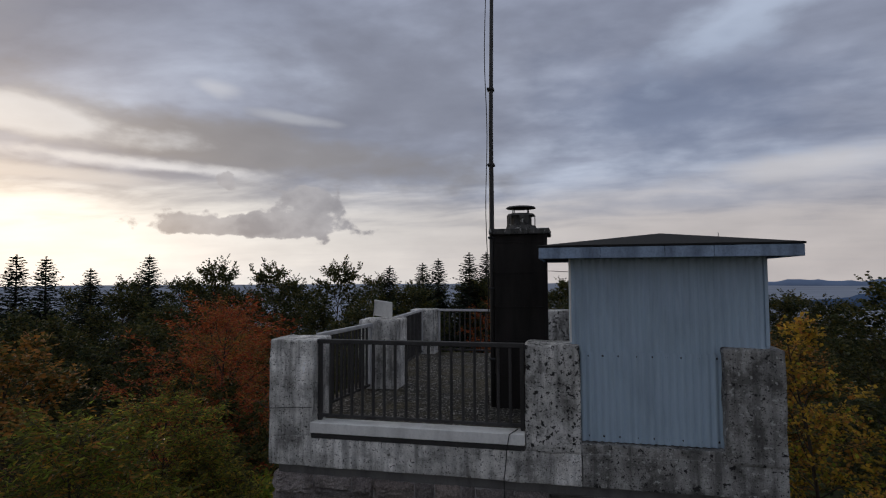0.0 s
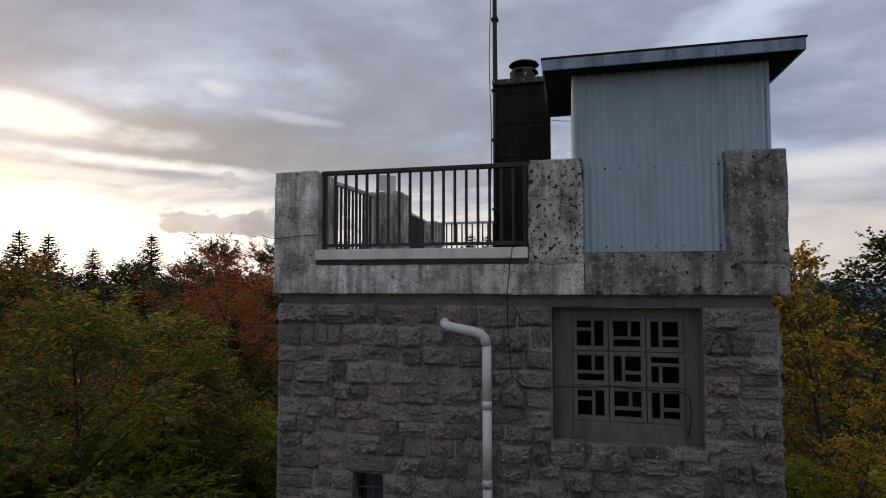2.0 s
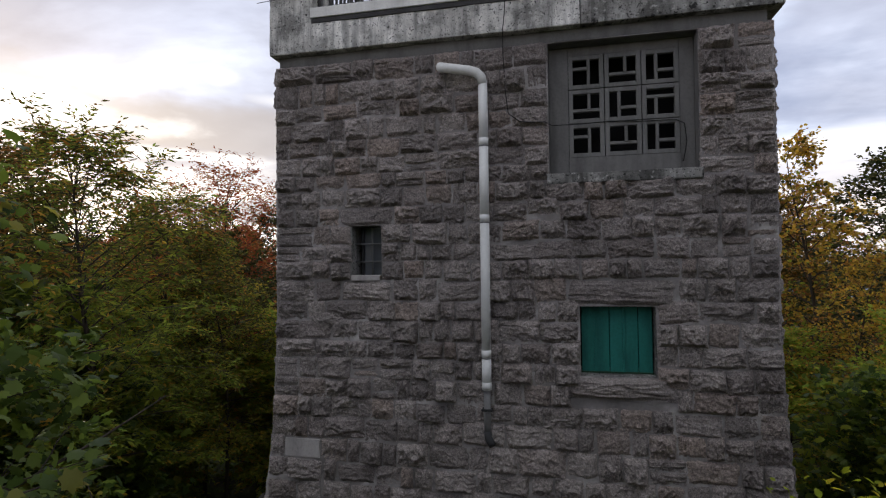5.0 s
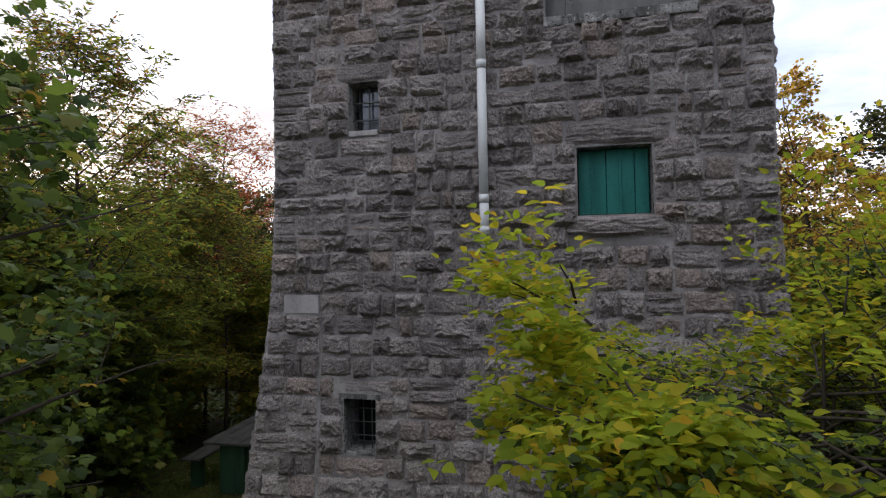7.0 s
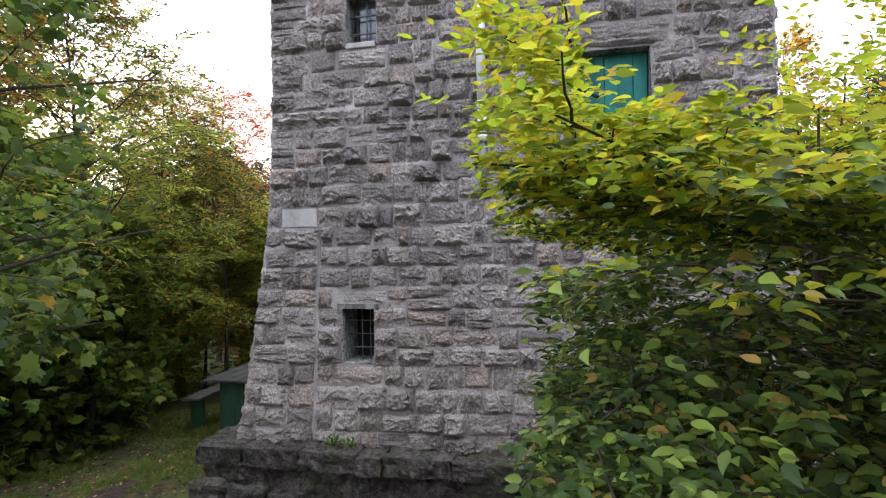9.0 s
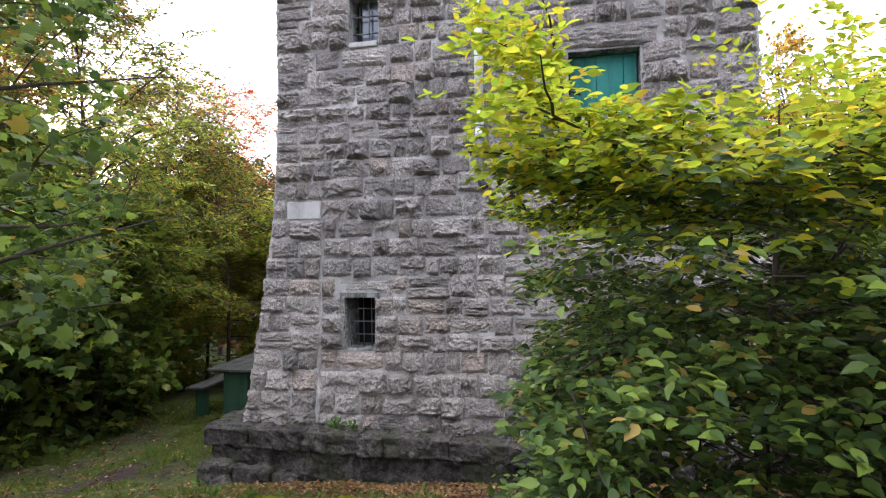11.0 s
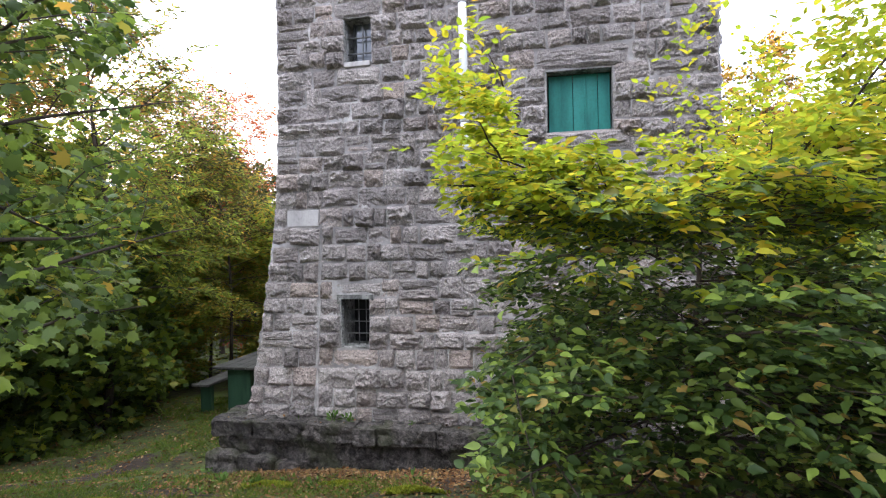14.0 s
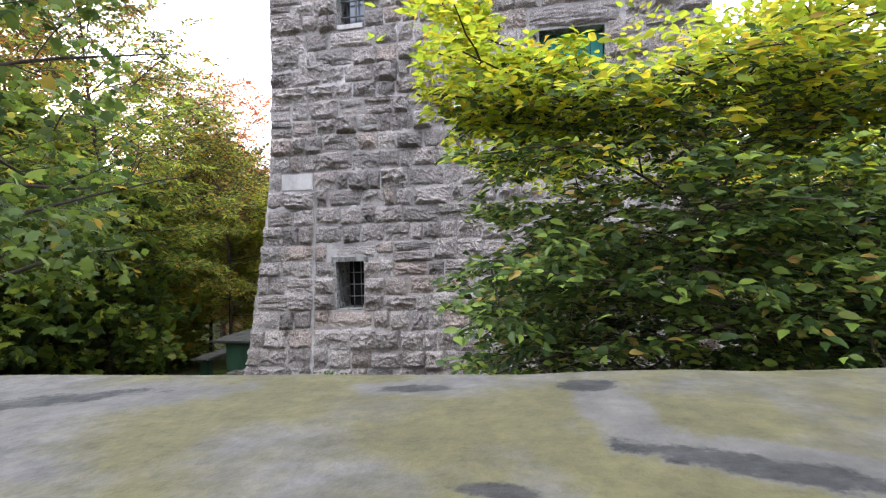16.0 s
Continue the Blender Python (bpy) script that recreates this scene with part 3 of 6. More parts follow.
def stone_variant(seed):
    """A rock-faced block, one unit wide and high: a few split planes meet in ridges, and the face often breaks away below a ledge."""
    nx, nz = 15, 11
    g = random.Random(seed * 7 + 1)
    planes = [(g.uniform(0.5, 0.85), g.uniform(-0.7, 0.7), g.uniform(-0.7, 0.35), g.uniform(0.2, 0.8), g.uniform(0.25, 0.8)) for _ in range(4)]
    low, drop = g.uniform(0.2, 0.5), g.choice((0.0, 0.0, 0.0, 0.3, 0.55, 0.75))
    corner = [(g.uniform(-0.03, 0.03), g.uniform(-0.05, 0.05)) for _ in range(4)]
    V, F = [], []
    for j in range(nz + 1):
        for i in range(nx + 1):
            u, v = i / nx, j / nz
            edge = min(u * 1.5, (1 - u) * 1.5, v, 1 - v)
            q = Vector((u * 2.6 + seed * 3.7, v * 1.7, seed * 1.3))
            body = min(p0 + su * (u - cu) + sv * (v - cv) for p0, su, sv, cu, cv in planes)
            line = low + 0.30 * noise.noise(Vector((u * 2.6 + seed, seed * 2.0, 3)))
            if v < line:
                body -= drop * min(1.0, (line - v) * 9.0)
            d = 0.16 + min(1.0, edge * 6.0) * max(0.10, body) + 0.22 * noise.noise(q * 3.4) + 0.24 * noise.noise(q * 9.3)
            if edge == 0:
                d = 0.12 + 0.16 * noise.noise(q * 3)
            wob = 0.034
            w4 = ((1 - u) * (1 - v), u * (1 - v), u * v, (1 - u) * v)
            du, dv = (sum(w * c[k] for w, c in zip(w4, corner)) for k in (0, 1))
            V.append((u - 0.5 + du + wob * noise.noise(q * 3 + Vector((9, 0, 0))), -max(d, 0.02), v - 0.5 + dv + wob * 1.4 * noise.noise(q * 3 + Vector((0, 9, 0)))))
    for j in range(nz):
        for i in range(nx):
            a = j * (nx + 1) + i
            F.append((a, a + 1, a + nx + 2, a + nx + 1))
    rim = [i for i in range(nx + 1)] + [(j + 1) * (nx + 1) - 1 for j in range(1, nz + 1)] + [nz * (nx + 1) + i for i in range(nx - 1, -1, -1)] + [j * (nx + 1) for j in range(nz - 1, 0, -1)]
    n0 = len(V)
    for r in rim:
        V.append((V[r][0], 0.35, V[r][2]))
    for k in range(len(rim)):
        a, b = rim[k], rim[(k + 1) % len(rim)]
        F.append((b, a, n0 + k, n0 + (k + 1) % len(rim)))
    me = bpy.data.meshes.new("stone")
    me.from_pydata(V, [], F)
    me.materials.append(M_stone)
    return me


# the courses of the front, from the top down
COURSES = [7.58, 7.36, 7.11, 6.92, 6.71, 6.51, 6.31, 6.14, 5.93, 5.73, 5.53, 5.33, 5.13, 4.90, 4.68, 4.47, 4.26, 4.05, 3.83, 3.61, 3.38, 3.14, 2.92, 2.70, 2.48, 2.26, 2.06, 1.86, 1.66, 1.44, 1.20, 0.98, 0.80]
# long or special stones: x0, x1, z0, z1, depth, tone
SPECIAL = [
    (0.24, 1.30, 4.86, 5.11, 0.07), (0.26, 1.26, 3.92, 4.13, 0.10), (-2.24, -1.60, 5.74, 5.92, 0.05), (-2.22, -1.62, 4.90, 5.10, 0.07),
    (-2.27, -1.64, 2.27, 2.46, 0.03), (-2.24, -1.66, 1.45, 1.65, 0.05), (-1.36, -1.04, 3.62, 3.80, 0.13),
    (-0.16, 0.17, 5.80, 5.97, 0.08), (-1.30, -0.92, 6.93, 7.14, 0.11), (-2.62, -2.20, 4.60, 4.77, 0.09),
]


def bed_wave(x, z):
    """The bed joints waver a little along the wall."""
    if z > 7.5 or z < 0.9:
        return 0.0
    return 0.045 * noise.noise(Vector((x * 0.9, z * 3.7, 1.0))) + 0.02 * noise.noise(Vector((x * 3.1, z * 5.3, 7.0)))


def lay_front():
    r = random.Random(11)
    variants = [stone_variant(k) for k in range(30)]
    blocked = [(o[0], o[1], o[2], o[3]) for o in OPEN.values()] + [s[:4] for s in SPECIAL]
    blocked += [(0.08, 1.55, 6.08, 6.21), (-2.90, -2.46, 3.15, 3.37)]
    laid = []
    for ztop, zbot in zip(COURSES, COURSES[1:]):
        zc, h = (ztop + zbot) / 2, ztop - zbot
        x = XL - batter(zc)
        end = XR + batter(zc)
        cuts = sorted([(b[0], b[1]) for b in blocked if b[2] < zc < b[3]] + ([(-2.452, -2.422)] if zc < 3.1 else []))
        spans, cur = [], x
        for c0, c1 in cuts:
            spans.append((cur, c0))
            cur = c1
        spans.append((cur, end))
        for s0, s1 in spans:
            if s1 - s0 < 0.05:
                continue
            ws, left = [], s1 - s0
            while left > 0.62:
                w = r.choice((0.16, 0.2, 0.24, 0.27, 0.3, 0.33, 0.38, 0.46)) * r.uniform(0.92, 1.08)
                ws.append(w)
                left -= w
            if left > 0.42:
                a = left * r.uniform(0.4, 0.6)
                ws += [a, left - a]
            else:
                ws.append(left)
            p = s0
            for w in ws:
                c = p + w / 2
                near = min((max(b[0] - c, c - b[1], 0) + max(b[2] - zc, zc - b[3], 0) for b in blocked), default=1.0)
                k = min(1.0, max(0.0, (near - 0.22) * 4.0))
                lo, hi = (z + k * bed_wave(c, z) for z in (zbot, ztop))
                deep = r.choice((0.055, 0.065, 0.08, 0.095, 0.12)) * r.uniform(0.85, 1.15)
                if k > 0.9 and w > 0.26 and r.random() < 0.13:
                    cut = lo + (hi - lo) * r.choice((0.36, 0.5, 0.62))
                    laid += [(p, p + w, lo, cut, deep * 0.7), (p, p + w, cut, hi, deep * 0.8)]
                else:
                    laid.append((p, p + w, lo, hi, deep))
                p += w
    laid += SPECIAL
    part("dressed_stone", rough_box((-2.885, -batter(3.26) - 0.018, 3.16), (-2.47, 0.2, 3.362), 0.1, 0.004, 6, 2, 0.008), M_dressed, tower_wall, "smooth pale dressed stone")
    # the blocks nearest the viewer's line are objects; the outer flanks are joined below
    order = sorted(laid, key=lambda s: -((s[1] - s[0]) * (s[3] - s[2])))
    joined_v, joined_f = [], []
    for n, (x0, x1, z0, z1, dep) in enumerate(order):
        zc = (z0 + z1) / 2
        dep *= 1.3 if zc < 1.5 else 1.1
        me = variants[r.randrange(len(variants))]
        gap, gap_z = r.uniform(0.002, 0.022), r.uniform(-0.008, 0.012)
        flip = r.choice((1, -1))
        lean = math.degrees(math.atan2(batter(z0) - batter(z1), z1 - z0))
        m = pose(((x0 + x1) / 2), -batter(zc) + 0.011, zc + r.uniform(-.006, .006), -lean, r.uniform(-1.0, 1.0), 0) @ Matrix.Diagonal(((x1 - x0 - gap) * flip, dep, (z1 - z0 - gap_z), 1))
        if n < 298:
            ob = new("stone", me)
            ob.parent = tower_wall
            ob.matrix_world = m
        else:
            k = len(joined_v)
            joined_v += [m @ v.co for v in me.vertices]
            joined_f += [tuple(k + i for i in (p.vertices if flip > 0 else reversed(p.vertices))) for p in me.polygons]
    me = bpy.data.meshes.new("small_stones")
    me.from_pydata(joined_v, [], joined_f)
    ob = link("small_stones", me, M_stone_j, tower_wall)
    ob["kind"] = "stuff"
    # flanks and rear, seen only edge-on
    joined_v, joined_f = [], []
    for ztop, zbot in zip(COURSES, COURSES[1:]):
        zc, h = (ztop + zbot) / 2, ztop - zbot
        b = batter(zc)
        for side in range(3):
            length = (YB + 2 * b) if side < 2 else (XR - XL + 2 * b)
            p = 0.0
            while p < length - 0.02:
                w = min(r.uniform(0.22, 0.55), length - p)
                if length - p - w < 0.15:
                    w = length - p
                c = p + w / 2
                if side == 0:
                    m = pose(XL - b, YB + b - c, zc, 0, 0, -90)
                elif side == 1:
                    m = pose(XR + b, -b + c, zc, 0, 0, 90)
                else:
                    m = pose(XR + b - c, YB + b, zc, 0, 0, 180)
                m = m @ Matrix.Diagonal((w - 0.02, r.uniform(0.035, 0.07), h - 0.016, 1))
                me = variants[r.randrange(len(variants))]
                k = len(joined_v)
                joined_v += [m @ v.co for v in me.vertices]
                joined_f += [tuple(k + i for i in q.vertices) for q in me.polygons]
                p += w
    me = bpy.data.meshes.new("flank_stones")
    me.from_pydata(joined_v, [], joined_f)
    ob = link("flank_stones", me, M_stone_j, tower_wall)
    ob["kind"] = "stuff"


# footing with its ledge
def build_footing():
    foot = thing("tower_footing", "low stone footing with a projecting ledge of dark granite slabs", "footing", kind="structure")
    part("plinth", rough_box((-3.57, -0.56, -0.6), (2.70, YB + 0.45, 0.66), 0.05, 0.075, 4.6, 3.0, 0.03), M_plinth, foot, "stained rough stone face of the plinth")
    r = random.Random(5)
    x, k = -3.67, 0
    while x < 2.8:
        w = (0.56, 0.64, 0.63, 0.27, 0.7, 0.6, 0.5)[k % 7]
        part("ledge_stone", rough_box((x + 0.006, -0.63 + r.uniform(-0.025, 0.025), 0.66), (min(x + w, 2.85) - 0.006, 0.35, 0.85 + r.uniform(-0.012, 0.012)), 0.045, 0.032, 9.0, k * 1.9, 0.012), M_ledge, foot)
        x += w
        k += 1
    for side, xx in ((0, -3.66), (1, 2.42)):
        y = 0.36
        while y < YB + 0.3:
            part("ledge_stone", rough_box((xx, y, 0.665), (xx + 0.44, y + 0.6, 0.85), 0.15, 0.02, 5.0, y, 0.02), M_ledge, foot)
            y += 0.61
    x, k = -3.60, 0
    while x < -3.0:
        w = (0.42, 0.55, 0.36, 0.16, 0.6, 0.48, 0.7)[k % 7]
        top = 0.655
        part("plinth_stone", rough_box((x + 0.01, -0.56 + r.uniform(-0.03, 0.03), 0.0), (x + w - 0.012, -0.30, 0.36), 0.07, 0.05, 5.0, 9 + k * 1.3, 0.03), M_ledge, foot)
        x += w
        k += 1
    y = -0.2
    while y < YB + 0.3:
        part("plinth_stone", rough_box((-3.60, y, -0.3), (-3.3, y + 0.5, 0.655), 0.1, 0.04, 5.0, y, 0.03), M_ledge, foot)
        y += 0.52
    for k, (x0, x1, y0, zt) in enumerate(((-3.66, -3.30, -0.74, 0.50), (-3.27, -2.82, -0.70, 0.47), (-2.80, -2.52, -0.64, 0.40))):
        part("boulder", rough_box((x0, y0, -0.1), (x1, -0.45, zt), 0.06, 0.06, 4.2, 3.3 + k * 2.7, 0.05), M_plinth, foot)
    bm = bmesh.new()
    n = 12
    vs = []
    for i in range(n + 1):
        z = 0.86 + (3.1 - 0.86) * i / n
        vs.append([bm.verts.new((xx + 0.008 * math.sin(i * 2.1), -batter(z) - dd, z)) for xx, dd in ((-2.450, -0.01), (-2.443, 0.008), (-2.431, 0.008), (-2.425, -0.01))])
    for a, c in zip(vs, vs[1:]):
        for q in range(3):
            bm.faces.new((a[q], a[q + 1], c[q + 1], c[q]))
    part("mortar_seam", bm, M_mortar, tower_wall, "upright mortar seam beside the corner stones")


build_footing()


# ---- concrete parapet, terrace and rails ----
PZ0, PZ1, PT = 7.70, 8.03, 9.10      # band foot, band top, pillar top
BX0, BX1, BY0, BY1 = -3.045, 2.285, -0.10, 6.25


def build_parapet():
    bm = bmesh.new()
    add_box(bm, (XL + 0.05, -0.0, 7.575), (XR - 0.05, YB - 0.02, 7.72))
    part("bed_course", bm, M_plaster, tower, "smooth grey render strip under the parapet")
    part("parapet_band", rough_box((BX0, BY0, PZ0), (0.412, BY1, PZ1), 0.12, 0.012, 3.0, 1.0, 0.012), M_conc, tower, "pale stained concrete band of the parapet")
    part("parapet_band", rough_box((0.418, BY0 + 0.004, PZ0), (BX1, BY1, PZ1), 0.12, 0.012, 3.0, 1.0, 0.012), M_conc_d, tower, "dark stained concrete band of the parapet")
    w = 0.53
    xs = [(BX0, BX0 + w), (-0.14, 0.41), (BX1 - w, BX1)]
    k = 0
    for yi, (y0, y1) in enumerate(((BY0, BY0 + w), (2.80, 3.33), (BY1 - w, BY1))):
        for xi, (x0, x1) in enumerate(xs):
            if yi == 1 and xi == 1:
                continue
            k += 1
            dark = xi == 2
            if (yi, xi) == (1, 0):
                part("pillar", rough_box((-2.78, 1.98, PZ1 - 0.02), (-2.18, 2.54, 9.17), 0.09, 0.016, 4.0, k * 2.3, 0.03), M_conc, tower, "pale lichened concrete pillar")
                continue
            part("pillar", rough_box((x0 - 0.002 * k % 3, y0 - 0.003, PZ1 - 0.02), (x1, y1, PT), 0.09, 0.014, 4.0, k * 2.3, 0.025), M_conc_d if dark else M_pitted if xi == 1 else M_conc, tower,
                 "dark lichened concrete pillar" if dark else "pale pitted concrete pillar")
    # sill blocks between the front pillars
    part("sill_block", rough_box((-2.515, -0.07, PZ1 - 0.02), (-0.14, 0.16, 8.09), 0.2, 0.004, 3.0, 2.0, 0.01), M_conc_d, tower)
    part("sill_block", rough_box((0.41, -0.085, PZ1 - 0.02), (1.755, 0.12, 8.12), 0.2, 0.008, 3.0, 4.0, 0.01), M_conc_d, tower)
    # dark strip added for the shaded gap below the flashing
    part("drip_strip", box((-2.52, -0.112, 8.018), (-0.15, 0.06, 8.072), 0.004), M_rail, tower, "dark strip standing in for the gap under the white flashing")
    bm = bmesh.new()
    add_box(bm, (-2.53, -0.125, 8.075), (-0.15, 0.10, 8.19), 0.006)
    part("flashing", bm, M_white, tower, "white painted sheet flashing on the sill")


build_parapet()

fl = bmesh.new()
add_box(fl, (BX0 + 0.1, BY0 + 0.15, 8.0), (BX1 - 0.1, BY1 - 0.15, 8.15))
tagged(part("floor", fl, M_gravel), "terrace floor of pale gravel with moss", "floor", kind="structure")


def build_railing(label, a, b, z0, z1, posts, mats, at_wall=True):
    """A steel railing from a to b with upright bars."""
    a, b = Vector(a), Vector(b)
    d = (b - a)
    n = d.normalized()
    length = d.length
    rz = math.degrees(math.atan2(n.y, n.x))
    rail = thing("railing", label, "railing", (a.x, a.y, z0), rz, "terrace railings")
    h = z1 - z0

    def put(name, lo, hi, mat, bev=0.004):
        return part(name, box(lo, hi, bev), mat, rail)
    put("top_rail", (0, -0.032, h - 0.048), (length, 0.032, h), mats[0])
    put("bottom_rail", (0, -0.018, 0.035), (length, 0.018, 0.07), mats[1])
    k = max(2, int(round(length / posts)))
    me = None
    for i in range(k + 1):
        x = 0.03 + (length - 0.06) * i / k
        end = i in (0, k)
        w = 0.022 if end else 0.0145
        if end or me is None:
            o = put("post" if end else "baluster", (-w, -w, 0.0 if end else 0.06), (w, w, h - 0.03), mats[0] if end else mats[1], 0.003)
            if not end:
                me = o.data
        else:
            o = new("baluster", me)
            o.parent = rail
        o.location = (x, 0, 0)
    return rail


build_railing("dark steel terrace railing with upright bars above the white sill", (-2.50, 0.02), (-0.15, 0.02), 8.19, 9.10, 0.128, (M_rail, M_rail))
build_railing("side terrace railing with a pale aluminium handrail", (-2.70, 0.44), (-2.58, 1.97), 8.16, 9.12, 0.12, (M_alu, M_rail))
build_railing("side terrace railing with a pale aluminium handrail", (-2.58, 2.55), (-2.78, 5.71), 8.16, 9.12, 0.12, (M_alu, M_rail))
build_railing("rear terrace railing with upright bars", (-2.51, 6.05), (-0.15, 6.05), 8.16, 9.10, 0.12, (M_alu, M_rail))
build_railing("rear terrace railing with upright bars", (0.42, 6.05), (1.75, 6.05), 8.16, 9.10, 0.12, (M_alu, M_rail))
build_railing("side terrace railing with a pale aluminium handrail", (2.10, 0.44), (2.10, 2.79), 8.16, 9.10, 0.12, (M_alu, M_rail))
build_railing("side terrace railing with a pale aluminium handrail", (2.10, 3.34), (2.10, 5.71), 8.16, 9.10, 0.12, (M_alu, M_rail))


# ---- sheet-metal hut on the terrace ----
def corrugated(x0, x1, z0, z1, pitch=0.074, amp=0.030):
    n = int((x1 - x0) / pitch * 6)
    V, T = [], []
    for i in range(n + 1):
        x = x0 + (x1 - x0) * i / n
        y = -amp * (0.5 + 0.5 * math.sin(2 * math.pi * (x - x0) / pitch)) ** 0.7
        V += [(x, y, z0), (x, y, z1)]
        if i:
            a = 2 * i - 2
            T += [(a, a + 2, a + 3), (a, a + 3, a + 1)]
    k = len(V)
    V += [(x, y + 0.012, z) for x, y, z in V]
    T += [(a + k, c + k, b + k) for a, b, c in T[:]]
    return np_mesh("sheet", V, T, True)


def build_hut():
    hut = thing("roof_hut", "pale blue corrugated metal hut with a low dark roof", "hut", (0, 0, 8.13))
    x0, x1, y0, y1, zt = 0.33, 2.18, 0.035, 1.25, 1.90
    for name, (a, b, z0, z1), m in (("front_sheet_low", (0.415, 1.775, 0.0, 0.90), pose(0, y0 - 0.014, 0)), ("front_sheet", (x0, x1, 0.87, zt), pose(0, y0, 0))):
        ob = link("front_sheet", corrugated(a, b, z0, z1), M_sheet, hut)
        ob.matrix_local = m
        if name == "front_sheet_low":
            low_sheet, low_m = ob, m
    for x, rz in ((x0 + 0.012, -90), (x1 - 0.012, 90)):
        ob = link("side_sheet", corrugated(0, y1 - y0, 0.0, zt), M_sheet, hut)
        ob.matrix_local = pose(x, y1 if rz < 0 else y0, 0, 0, 0, rz)
    ob = link("rear_sheet", corrugated(0, x1 - x0, 0.0, zt), M_sheet, hut)
    ob.matrix_local = pose(x1, y1, 0, 0, 0, 180)
    part("corner_strip", box((x0 - 0.012, y0 - 0.022, 0.99), (x0 + 0.022, y0 + 0.02, zt), 0.003), M_white, hut, "white corner strip")
    part("corner_strip", box((x1 - 0.022, y0 - 0.022, 0.99), (x1 + 0.012, y0 + 0.02, zt), 0.003), M_sheet, hut)
    # low hipped roof with a sheet-metal fascia in four lengths
    rx0, rx1, ry0, ry1, rz0, rz1 = 0.02, 2.43, -0.23, 1.45, 1.85, 1.965
    bm = bmesh.new()
    add_box(bm, (rx0 + 0.02, ry0 + 0.02, rz0 + 0.012), (rx1 - 0.02, ry1, rz0 + 0.03))
    part("soffit", bm, M_felt, hut, "dark boarded soffit")
    bm = bmesh.new()
    q = [bm.verts.new(p) for p in ((rx0 - 0.01, ry0 - 0.012, rz1), (rx1 + 0.01, ry0 - 0.012, rz1), (rx1 + 0.01, ry1, rz1), (rx0 - 0.01, ry1, rz1))]
    q2 = [bm.verts.new(v.co + Vector((0, 0, 0.018))) for v in q]
    apex = bm.verts.new((1.33, 0.75, rz1 + 0.19))
    for i in range(4):
        bm.faces.new((q[i], q[(i + 1) % 4], q2[(i + 1) % 4], q2[i]))
        bm.faces.new((q2[i], q2[(i + 1) % 4], apex))
    bm.faces.new(q[::-1])
    roof = part("roof", bm, M_felt, hut, "dark felt roof, low pyramid")
    cuts = [rx0, 0.62, 1.22, 1.66, rx1]
    for a, b in zip(cuts, cuts[1:]):
        part("fascia", box((a + 0.002, ry0 - 0.008, rz0), (b - 0.002, ry0 + 0.012, rz1 - 0.004), 0.003), M_fascia, roof)
    for x in (rx0, rx1 - 0.02):
        part("fascia", box((x, ry0 + 0.014, rz0), (x + 0.02, ry1, rz1 - 0.004), 0.003), M_fascia, roof)
    part("fascia", box((rx0 + 0.022, ry1 - 0.02, rz0), (rx1 - 0.022, ry1 - 0.002, rz1 - 0.004), 0.003), M_fascia, roof)
    # screws
    bm = bmesh.new()
    bmesh.ops.create_cone(bm, cap_ends=True, segments=8, radius1=0.013, radius2=0.010, depth=0.010, matrix=pose(0, 0, 0, 90))
    screw = part("screw", bm, M_iron, low_sheet)
    first = True
    for z in (0.055, 0.86):
        for i in range(9):
            o = screw if first else new("screw", screw.data)
            first = False
            o.parent = low_sheet
            o.matrix_local = low_m.inverted() @ pose(0.5 + i * 0.15 + 0.012 * math.sin(i * 5), y0 - 0.036, z)
    rod = thing("antenna_rod", "thin aerial rod on the hut roof", "antenna", (1.98, 0.9, 10.12))
    part("rod", tube([(0, 0, -0.03), (0, 0, 0.17)], 0.004, 6), M_iron, rod)
    part("socket", tube([(0, 0, -0.05), (0, 0, 0.0)], 0.012, 8), M_iron, rod)


build_hut()


